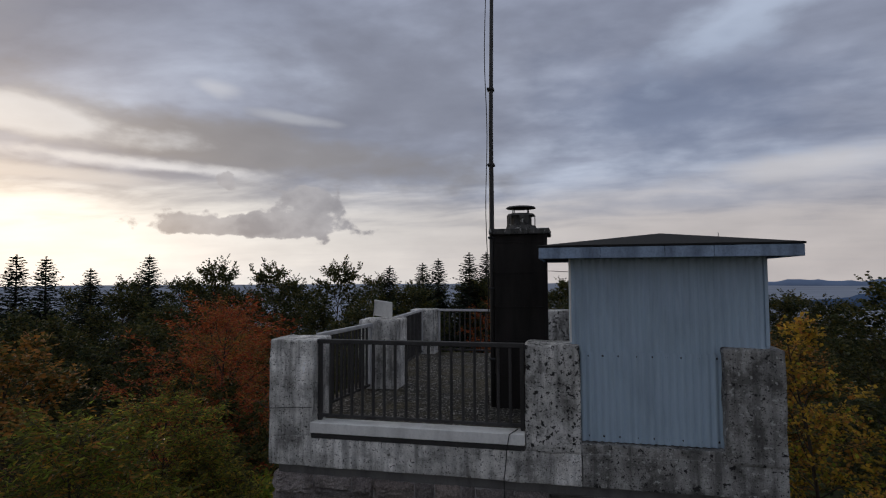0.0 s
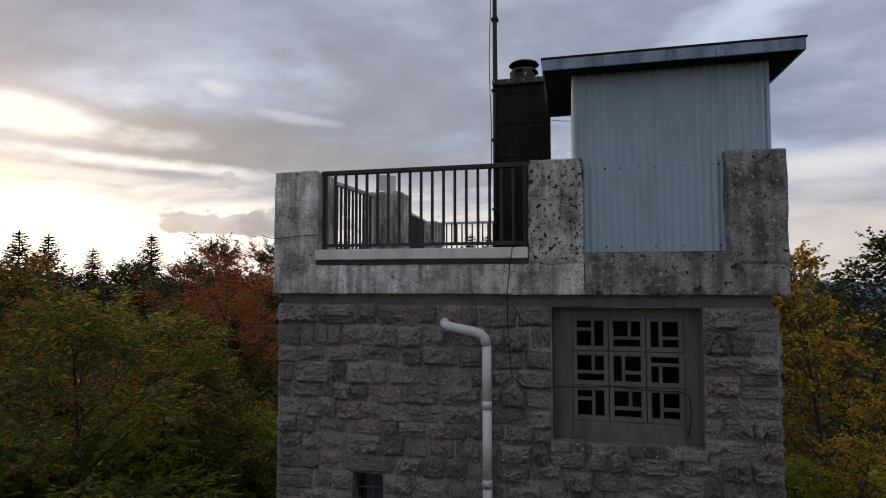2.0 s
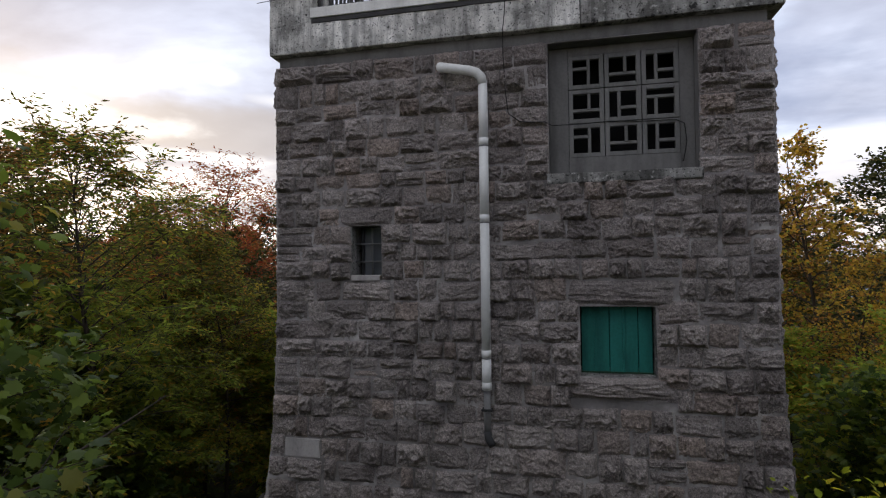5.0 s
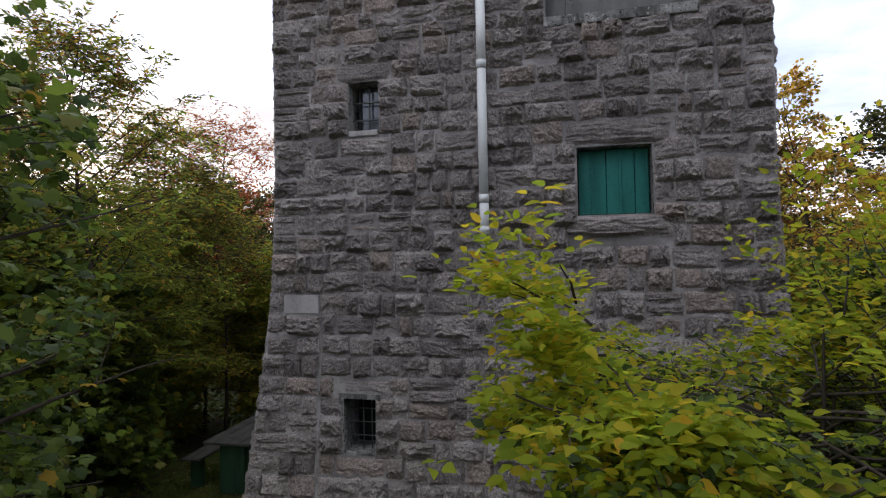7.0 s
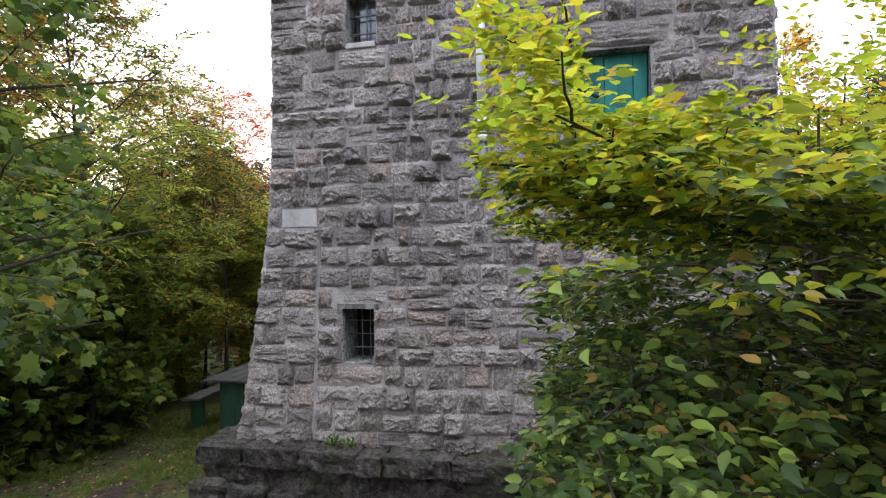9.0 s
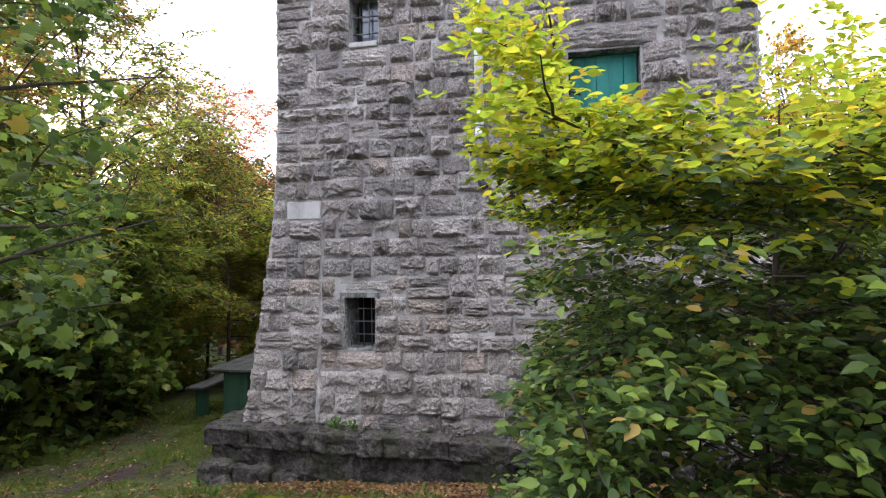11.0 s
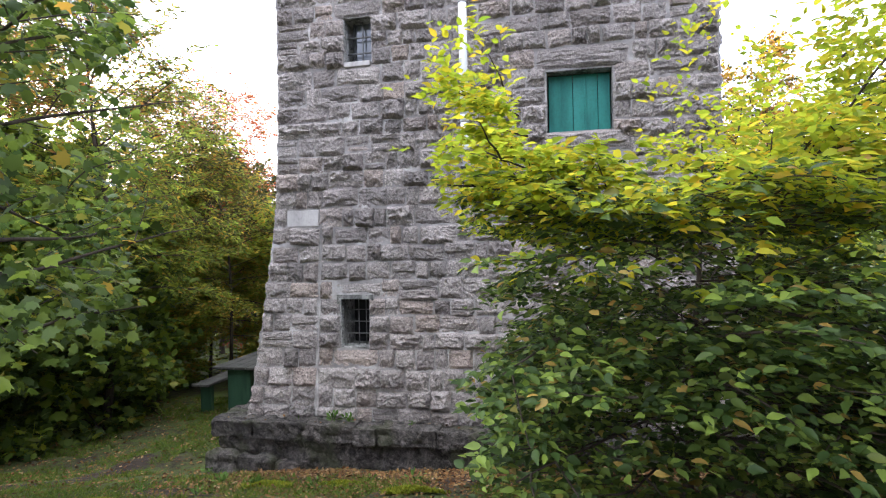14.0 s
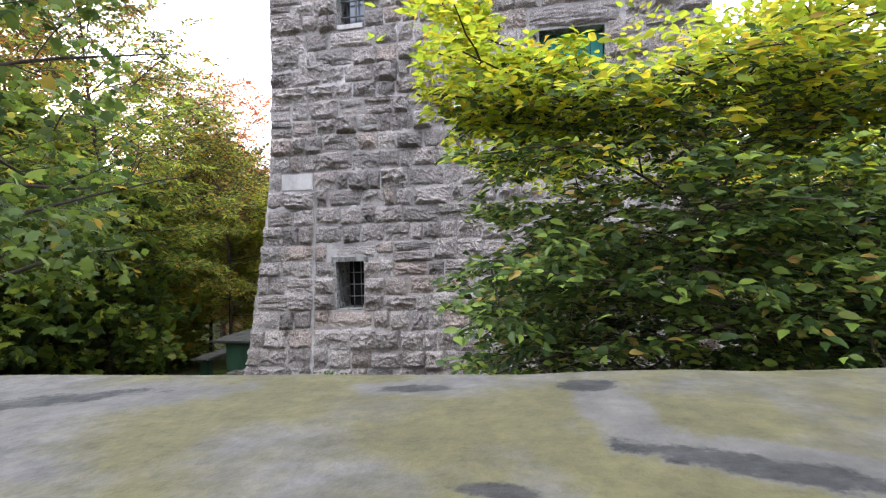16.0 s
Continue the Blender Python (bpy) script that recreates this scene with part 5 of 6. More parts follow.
def place(tree, x, y, label, category="tree", rz=0.0, s=1.0, z=None, group=""):
    tree.matrix_world = pose(x, y, ground_z(x, y) if z is None else z, 0, 0, rz) @ Matrix.Scale(s, 4)
    return tagged(tree, label, category, group)


# hornbeam: skirt shade and leaf gleams in the greens, top light in the yellows
G_beech = leaf_material("beech_green_shaded", [(0.028, 0.056, 0.012), (0.048, 0.094, 0.017), (0.22, 0.33, 0.045), (0.030, 0.062, 0.013), (0.085, 0.15, 0.025), (0.36, 0.25, 0.05)], 0.32, 0.44, 0.22)
G_beech_y = leaf_material("beech_yellow_lit", [(0.25, 0.37, 0.024), (0.43, 0.50, 0.028), (0.18, 0.29, 0.022), (0.35, 0.46, 0.024), (0.57, 0.50, 0.03), (0.24, 0.36, 0.024), (0.66, 0.45, 0.03)], 0.42, 0.68, 0.14)
G_maple = leaf_material("maple_green", [(0.038, 0.073, 0.016), (0.07, 0.122, 0.02), (0.165, 0.25, 0.028), (0.048, 0.088, 0.018), (0.36, 0.35, 0.042)], 0.32, 0.54, 0.2)
G_hazel = leaf_material("hazel_green", [(0.15, 0.25, 0.03), (0.23, 0.33, 0.036), (0.33, 0.39, 0.04), (0.13, 0.22, 0.03), (0.48, 0.38, 0.045)], 0.5, 0.72)
G_cherry = leaf_material("cherry_green", [(0.085, 0.125, 0.024), (0.13, 0.17, 0.028), (0.18, 0.205, 0.032), (0.09, 0.13, 0.026), (0.26, 0.15, 0.035)], 0.5, 0.65)
G_yel = leaf_material("autumn_yellow", [(0.42, 0.31, 0.035), (0.55, 0.385, 0.04), (0.24, 0.22, 0.03), (0.46, 0.28, 0.035), (0.15, 0.15, 0.025)], 0.5, 0.6)
G_red = leaf_material("autumn_red", [(0.25, 0.06, 0.02), (0.36, 0.09, 0.024), (0.19, 0.05, 0.018), (0.40, 0.14, 0.03), (0.14, 0.08, 0.022)])
G_orange = leaf_material("autumn_orange", [(0.30, 0.14, 0.028), (0.36, 0.18, 0.03), (0.16, 0.135, 0.028), (0.23, 0.11, 0.025)])
G_dark = leaf_material("forest_dark", [(0.022, 0.036, 0.012), (0.036, 0.052, 0.016), (0.052, 0.06, 0.018), (0.026, 0.04, 0.015)])
G_olive = leaf_material("forest_olive", [(0.065, 0.078, 0.018), (0.11, 0.105, 0.022), (0.045, 0.06, 0.016), (0.14, 0.11, 0.025)])
G_conif = leaf_material("conifer", [(0.012, 0.024, 0.011), (0.020, 0.034, 0.015), (0.016, 0.027, 0.013)], 0.6, 0.1)

# hornbeam shrub before the tower, placed by its foot; all measures from there
LEAF_SHAPES["ovate"] = (np.array([(0, 0, 0), (0.16, 0.19, 0.05), (0.42, 0.27, 0.075), (0.74, 0.15, 0.04), (1, 0, -0.10), (0.74, -0.15, 0.04), (0.42, -0.27, 0.075), (0.16, -0.19, 0.05), (0.42, 0, 0.0)]),
                        np.array([(0, 1, 8), (1, 2, 8), (2, 3, 8), (3, 4, 8), (4, 5, 8), (5, 6, 8), (6, 7, 8), (7, 0, 8)]))


def shrub_limbs():
    g = random.Random(8)
    out = []
    for k in range(20):      # flat, bright upper tier
        a = radians(k * 360 / 20 + g.uniform(-8, 8))
        out.append(((0.08 * math.cos(a), 0.08 * math.sin(a), g.uniform(1.5, 1.95)), (math.cos(a), math.sin(a), g.uniform(0.06, 0.36)), g.uniform(1.0, 1.35)))
    for k in range(76):      # dense, dark lower skirt, its tips hanging
        a = radians(k * 137.5 + g.uniform(-12, 12))
        out.append(((0.12 * math.cos(a), 0.12 * math.sin(a), 0.25 + 1.25 * (k % 19) / 19), (math.cos(a), math.sin(a), g.uniform(-0.04, 0.26)), g.uniform(1.0, 1.5)))
    for k in range(9):       # thin rising shoots of the flank away from the path
        a = radians(-60 + 15 * k + g.uniform(-6, 6))
        out.append(((0.25 * math.cos(a) + 0.1, 0.25 * math.sin(a), g.uniform(1.5, 1.8)), (math.cos(a) * 0.7, math.sin(a) * 0.7, g.uniform(0.8, 1.6)), g.uniform(0.9, 1.5)))
    # the long limb that leans to the path, the upright leader and single boughs
    out += [((0.0, -0.1, 1.5), (-0.70, -0.50, 0.50), 0.95), ((-0.55, -0.48, 1.80), (-0.62, -0.20, 0.90), 0.86), ((0.05, 0.0, 1.6), (0.13, 0.02, 1.0), 1.25), ((0.0, -0.1, 1.7), (-0.62, -0.75, 0.30), 1.35), ((-0.1, -0.2, 1.65), (-0.35, -1.0, 0.16), 1.45),
            ((0.1, -0.2, 1.75), (0.25, -1.0, 0.22), 1.4), ((0.2, -0.2, 1.7), (0.75, -0.8, 0.25), 1.5), ((0.2, 0.0, 1.9), (1.0, -0.4, 0.35), 1.4), ((-0.3, -0.3, 1.85), (-1.0, -0.25, 0.22), 0.95)]
    for k in range(4):       # side shoots of the long limb
        s = 0.1 + 0.17 * k
        q = (-0.55 - 0.55 * s, -0.48 - 0.18 * s, 1.80 + 0.80 * s)
        sg = 1 if k % 2 else -1
        out.append((q, (-0.45 - 0.5 * sg, 0.3 * sg, 0.45 + 0.25 * sg), 0.36 - 0.03 * k))
    return out


def shrub_keep(P):
    x, y, z = P[:, 0], P[:, 1], P[:, 2]
    wave = 0.10 * np.sin(x * 6 + z * 3) + 0.06 * np.sin(x * 17 + y * 9)
    rnd = np.abs(np.sin(x * 913.7 + z * 577.3 + y * 331.1))
    left = np.where(z > 1.72, -1.10, np.where(z > 1.2, -0.92, -1.25 + 0.2 * z))
    ok = (z > 0.24 + 0.26 * np.clip(-y / 1.3, 0, 1) + 0.08 * np.sin(x * 5 + y * 4)) & (x > left + wave - 1.5 * (z > 2.2)) & (y > -1.42 + wave - 0.12 * (z < 0.9))
    gap = (z > 1.22 + 0.6 * wave) & (z < 1.50 + 0.8 * wave) & (np.hypot(x, y) > 0.3)
    ok &= ~(gap & (x < 0.0) & (rnd > 0.8)) & ~((z > 1.22 + wave) & (z < 1.46 + wave) & (x < -0.68 + wave))
    ok &= ~((x > -0.26) & (x < 0.5) & (z > 2.2) & (rnd > 0.35))
    ok &= ~((x > -0.84) & (x < -0.26 + 0.5 * wave) & (z > 2.06 + 0.5 * wave))
    return ok & ~((z > 2.25) & (rnd > 0.75))


# leaf colour goes from shaded to lit with height and reach
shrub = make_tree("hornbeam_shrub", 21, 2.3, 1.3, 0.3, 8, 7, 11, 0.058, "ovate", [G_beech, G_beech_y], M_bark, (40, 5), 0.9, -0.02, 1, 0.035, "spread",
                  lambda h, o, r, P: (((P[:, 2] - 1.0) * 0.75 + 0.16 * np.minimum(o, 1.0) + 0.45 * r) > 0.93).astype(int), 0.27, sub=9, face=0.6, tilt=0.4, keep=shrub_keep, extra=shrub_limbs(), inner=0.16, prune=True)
place(shrub, 1.15, -3.13, "green hornbeam shrub before the tower, yellow leaf tips painted as lit, skirt as shaded", "shrub", 0)

# maple beside the viewer
def maple_keep(P):
    """The crown stands clear of the shrub's side and of the open yard."""
    x, y, z = P[:, 0] - 3.5, P[:, 1] - 3.5, P[:, 2]
    wave = 0.12 * np.sin(z * 4 + x * 3) + 0.07 * np.sin(z * 11 + y * 7)
    clear = (x - 0.24) * 0.752 + (y + 5.77) * 0.659 < wave - 0.06
    clear &= (x - 0.47) * 0.764 + (y + 6.50) * 0.645 < wave - 0.06
    rnd = np.abs(np.sin(x * 913.7 + z * 577.3 + y * 331.1))
    return clear & ((z < 2.4 + wave) | (rnd < 0.85)) & (z > 1.25 + 0.25 * np.sin(x * 5 + y * 3)) & (np.hypot(x - 0.4, y + 6.2) > 2.65)


maple = make_tree("maple_sapling", 5, 5.3, 2.5, 0.20, 46, 6, 7, 0.09, "maple", [G_maple, G_yel], M_bark, (38, -2), 0.35, -0.045, 1, 0.07, "spread",
                  lambda h, o, r, P: (r > 0.988).astype(int), 0.42, sub=9,
                  keep=maple_keep, tilt=0.6)
place(maple, -3.5, -3.5, "dense green maple with large lobed leaves", "tree", 0)

bush = make_tree("maple_bush", 6, 3.6, 1.9, 0.03, 36, 5, 6, 0.15, "maple", [G_maple, G_hazel], M_bark, (48, 0), 0.3, -0.03, 2, 0.05, "dome",
                 lambda h, o, r, P: (r + 0.25 * h > 0.92).astype(int), 0.4, sub=7)
place(bush, -8.2, 0.3, "dark green maple bush at the path's edge", "shrub", group="maple bushes along the path")
for x, y, s, rz in ((4.3, 0.4, 0.62, 40), (4.6, 2.6, 0.8, 170), (4.4, -1.6, 0.5, 280), (-8.5, 1.9, 1.05, 80), (-8.3, -1.2, 0.95, 300), (-9.6, 0.8, 1.45, 140), (-9.9, -1.8, 1.3, 30), (-10.6, 3.0, 1.3, 250)):
    copy_thing(bush, pose(x, y, ground_z(x, y), 0, 0, rz) @ Matrix.Scale(s, 4))

cherry = make_tree("wild_cherry", 9, 7.4, 2.4, 0.30, 52, 7, 9, 0.13, "lance", [G_cherry, G_hazel, G_yel, G_olive, G_orange], M_bark, (58, 12), 0.3, -0.06, 1, 0.075, "dome",
                   lambda h, o, r, P: np.where((h > 0.72) & (r < 0.75), np.where(r < 0.25, 3, np.where(r < 0.40, 4, 0)), (r > 0.45).astype(int) + (r > 0.94)), 0.42, sub=8)
place(cherry, -9.2, 5.2, "slender wild cherry with drooping yellow-green leaves", "tree", s=0.96, group="wild cherries beside the path")
for x, y, s, rz in ((-7.2, 1.5, 1.03, 130), (-9.5, -0.1, 0.94, 220)):
    copy_thing(cherry, pose(x, y, ground_z(x, y), 0, 0, rz) @ Matrix.Scale(s, 4))

hazel = make_tree("hazel_bush", 13, 3.8, 1.9, 0.05, 24, 7, 8, 0.11, "oval", [G_hazel, G_yel], M_bark, (50, 10), 0.5, -0.02, 3, 0.045, "dome",
                  lambda h, o, r, P: (r > 0.84).astype(int), 0.38, sub=8)
place(hazel, -9.8, 5.4, "yellowing hazel bush at the wood's edge", "shrub")
for k, (x, y, s, rz) in enumerate(((-6.2, 7.6, 0.8, 260), (-9.8, 4.0, 1.15, 110), (-7.0, 8.2, 1.3, 60), (-10.4, 2.4, 1.1, 200), (-6.6, 8.2, 1.15, 300), (-10.5, 6.4, 1.3, 20), (4.6, 7.6, 0.85, 80), (6.6, 4.6, 0.95, 170), (-11.8, -0.6, 1.3, 75), (8.2, 1.5, 1.1, 15), (-4.6, 10.0, 1.2, 140), (3.0, 10.5, 1.2, 240))):
    copy_thing(hazel, pose(x, y, ground_z(x, y), 0, 0, rz) @ Matrix.Scale(s, 4))

G_lime = leaf_material("lime_green", [(0.13, 0.185, 0.028), (0.21, 0.26, 0.032), (0.32, 0.33, 0.04), (0.11, 0.16, 0.028), (0.55, 0.40, 0.045)], 0.5, 0.7)
young = make_tree("young_tree", 19, 6.0, 1.75, 0.22, 46, 6, 8, 0.12, "lance", [G_lime, G_yel, G_olive], M_bark, (50, 8), 0.45, -0.05, 1, 0.05, "dome",
                  lambda h, o, r, P: np.where((h > 0.6) & (r < 0.55), 2, (r > 0.88).astype(int)), 0.4, sub=8)
place(young, -7.6, 5.7, "slim young tree with yellow-green leaves behind the bench", "tree", group="young trees behind the bench")
for x, y, s, rz in ((-9.0, 6.9, 1.0, 110),):
    copy_thing(young, pose(x, y, ground_z(x, y), 0, 0, rz) @ Matrix.Scale(s, 4))

yellow = make_tree("yellow_maple", 17, 8.6, 2.4, 0.10, 34, 6, 8, 0.105, "maple", [G_yel, G_hazel, G_orange, G_olive], M_bark, (60, 25), 0.25, -0.05, 1, 0.09, "dome",
                   lambda h, o, r, P: np.where(r < 0.16, 3, np.where(r < 0.30, 2, (r > 0.72 + 0.26 * h).astype(int))), 0.5, sub=8, keep=lambda P: np.sin(P[:, 0] * 2.1 + P[:, 2] * 1.7) * np.sin(P[:, 1] * 2.3 + P[:, 2]) + np.abs(np.sin(P[:, 0] * 613 + P[:, 2] * 377)) > 0.40)
place(yellow, 7.2, 11.2, "tall maple in yellow autumn leaf", "tree", s=0.94)
copy_thing(yellow, pose(6.0, 7.6, ground_z(6.0, 7.6), 0, 0, 100) @ Matrix.Scale(0.58, 4))

red = make_tree("red_cherry", 23, 9.9, 4.6, 0.14, 46, 7, 12, 0.17, "lance", [G_red, G_orange], M_bark, (60, 15), 0.3, -0.04, 1, 0.12, "dome",
                lambda h, o, r, P: (r > 0.82).astype(int), 0.6, sub=9, keep=lambda P: (P[:, 2] < 8.0) | (np.abs(np.sin(P[:, 0] * 613 + P[:, 2] * 377)) < 0.75))
place(red, -12.4, 12.4, "broad tree in red autumn leaf", "tree", s=0.93)
orange = make_tree("orange_beech", 29, 8.0, 3.2, 0.12, 38, 7, 12, 0.13, "card", [G_orange, G_olive], M_bark, (55, 15), 0.45, -0.02, 1, 0.1, "dome",
                   lambda h, o, r, P: (r > 0.55).astype(int), 0.55, sub=8)
place(orange, -12.6, 5.0, "beech turning orange at the wood's edge", "tree", s=1.03)

broad = make_tree("forest_tree", 31, 9.5, 3.4, 0.15, 32, 6, 11, 0.19, "card", [G_dark, G_olive], M_bark, (55, 15), 0.35, 0.0, 1, 0.12, "dome",
                  lambda h, o, r, P: (r > 0.6).astype(int), 0.7, sub=7)
place(broad, 12.0, 19.0, "dark green broadleaf tree of the surrounding wood", "tree", group="wood round the tower")
broad2 = make_tree("forest_tree", 37, 9.0, 3.0, 0.15, 28, 6, 11, 0.19, "card", [G_olive, G_dark], M_bark, (60, 20), 0.3, 0.0, 1, 0.11, "dome",
                   lambda h, o, r, P: (r > 0.6).astype(int), 0.7, sub=7)
place(broad2, -10.0, 10.2, "olive-green broadleaf tree of the surrounding wood", "tree", s=0.75, group="wood round the tower")
def make_spruce(seed, height, radius):
    """A pointed conifer: whorls of hanging boughs, each a flat spray of needled twigs."""
    gen = np.random.default_rng(seed)
    polys = [(np.array([(0, 0, -0.1), (0.03, 0, height * 0.5), (0, 0.02, height)]), (0.16, 0.09, 0.012))]
    P, D = [], []
    z = 0.08 * height
    while z < height * 0.985:
        g = z / height
        reach = radius * ((1 - g) ** 0.7) * gen.uniform(0.55, 1.15) + 0.06
        n = 7 if g < 0.8 else 5
        a0 = gen.uniform(0, 6.28)
        for k in range(n):
            a = a0 + k * 6.283 / n + gen.uniform(-0.3, 0.3)
            ln = reach * gen.uniform(0.65, 1.1)
            out = np.array((math.cos(a), math.sin(a), 0.0))
            side = np.array((-math.sin(a), math.cos(a), 0.0))
            u = np.linspace(0, 1, 5)
            hang = 0.42 * (1 - g) + gen.uniform(-0.1, 0.1)
            br = np.array((0, 0, z)) + out * ln * u[:, None] + np.array((0, 0, 1.0)) * (ln * (0.30 * g * u - hang * u + 0.22 * u * u))[:, None]
            polys.append((br, np.linspace(0.02, 0.005, 5)))
            m = max(5, int(ln * 9))
            for j in range(m):
                f = (j + gen.uniform(0, 1)) / m
                p = br[0] + (br[-1] - br[0]) * f
                p[2] = np.interp(f, u, br[:, 2])
                for sg in (-1, 1):
                    P.append(p)
                    D.append(unit(out * 0.75 + side * sg * gen.uniform(0.3, 1.0) + np.array((0, 0, gen.uniform(-0.55, 0.05)))))
        z += height * 0.0125 * gen.uniform(0.6, 1.4)
    for k in range(16):
        P.append(np.array((0, 0, height * (0.955 + 0.003 * k))))
        D.append(unit(np.array((math.cos(k * 2.4), math.sin(k * 2.4), 1.6))))
    P, D = np.array(P), np.array(D)
    size = gen.uniform(0.20, 0.36, len(P)) * (1.15 - 0.72 * P[:, 2] / height)
    V, T, nf = leaves(P, D, unit(np.array((0, 0, 1.0)) + gen.normal(0, 0.5, (len(P), 3))), size, "card", gen)
    tree = thing("spruce", "", "tree")
    tv, tt = tubes_np(polys, 5)
    link("trunk", np_mesh("trunk", tv, tt, True), M_bark, tree)
    link("crown", np_mesh("crown", V, T), [G_conif], tree)
    return tree


spruce = make_spruce(41, 12.0, 2.1)
place(spruce, -34.0, 42.0, "dark pointed spruce above the wood", "tree", group="spruces above the wood")


def plant_wood():
    r = random.Random(3)
    done = [(12.0, 19.0), (-10.0, 10.2), (-12.4, 12.4), (-13.8, 6.4), (7.2, 11.2), (-34, 42)]
    n = 0
    for _ in range(2500):
        if n >= 125:
            break
        az = radians(r.uniform(-78, 62))
        d = 13 + 85 * r.random() ** 1.3
        x, y = math.sin(az) * d, math.cos(az) * d + 3
        gap = 3.2 + d * 0.035
        if any((x - a) ** 2 + (y - b) ** 2 < gap * gap for a, b in done) or (abs(x) < 6 and y < 12):
            continue
        done.append((x, y))
        n += 1
        src = r.choice((broad, broad, broad2, broad2, orange, red) if d < 45 else (broad, broad, broad2))
        top = (7.2 if d < 30 else 8.0 if d < 50 else 8.3) + r.uniform(-1.4, 0.6)
        if az > radians(6):
            top = min(top, 9.5 - d * 0.05)
        gz = ground_z(x, y)
        base_h = {broad: 9.5, broad2: 9.0, orange: 8.2, red: 9.6, spruce: 12.0}[src]
        copy_thing(src, pose(x, y, gz - 0.1, 0, 0, r.uniform(0, 360)) @ Matrix.Scale((top - gz) / base_h, 4))
    # unseen trees added behind and beside the viewer, to shade the lower wall
    for k in range(30):
        az = radians(100 + 160 * (k + r.random()) / 30)
        d = r.uniform(6.5, 9.0) if k % 2 else r.uniform(11, 17)
        if k > 17 and k % 2:
            continue
        x, y = math.sin(az) * d + 0.3, math.cos(az) * d - 6.0
        copy_thing(r.choice((broad, broad2)), pose(x, y, ground_z(x, y), 0, 0, r.uniform(0, 360)) @ Matrix.Scale(r.uniform(0.55, 0.75), 4))
    # more added trees out of view, which block sky light from the right
    for x, y, s in ((4.7, -4.6, 0.58), (5.3, -1.7, 0.58), (6.2, -3.4, 0.62), (5.6, -6.2, 0.6), (8.6, -1.2, 0.66), (9.0, -5.0, 0.75)):
        copy_thing(r.choice((broad, broad2)), pose(x, y, ground_z(x, y), 0, 0, r.uniform(0, 360)) @ Matrix.Scale(s, 4))


plant_wood()
# skyline: bearing in degrees, distance, height of the tip above the eye's level at the start, kind
for k, (az, d, up, src) in enumerate(((-50.4, 58, 2.0, spruce), (-48.4, 60, 1.9, spruce), (-45.2, 66, 1.0, spruce), (-40.7, 60, 2.2, spruce), (-38.6, 58, -0.1, broad2), (-36.8, 55, 0.3, broad), (-35.0, 56, 0.0, broad2),
                                      (-28.2, 58, 0.1, broad), (-26.2, 52, 0.0, broad2), (-24.9, 55, 0.2, broad), (-18.2, 62, 1.2, spruce), (-14.8, 60, 1.5, spruce), (-13.2, 62, 2.0, spruce), (-10.0, 58, 2.5, spruce), (-8.2, 60, 2.6, spruce),
                                      (19.0, 62, -2.0, broad2), (21.0, 70, -3.0, broad))):
    x, y = 0.3 + math.sin(radians(az)) * d, -5.9 + math.cos(radians(az)) * d
    gz = ground_z(x, y)
    copy_thing(src, pose(x, y, gz, 0, 0, k * 77) @ Matrix.Diagonal((2.1 if src is spruce else 1.25, 2.1 if src is spruce else 1.25, (9.8 + up - gz) / {spruce: 12.0, broad: 9.5, broad2: 9.0}[src], 1)))


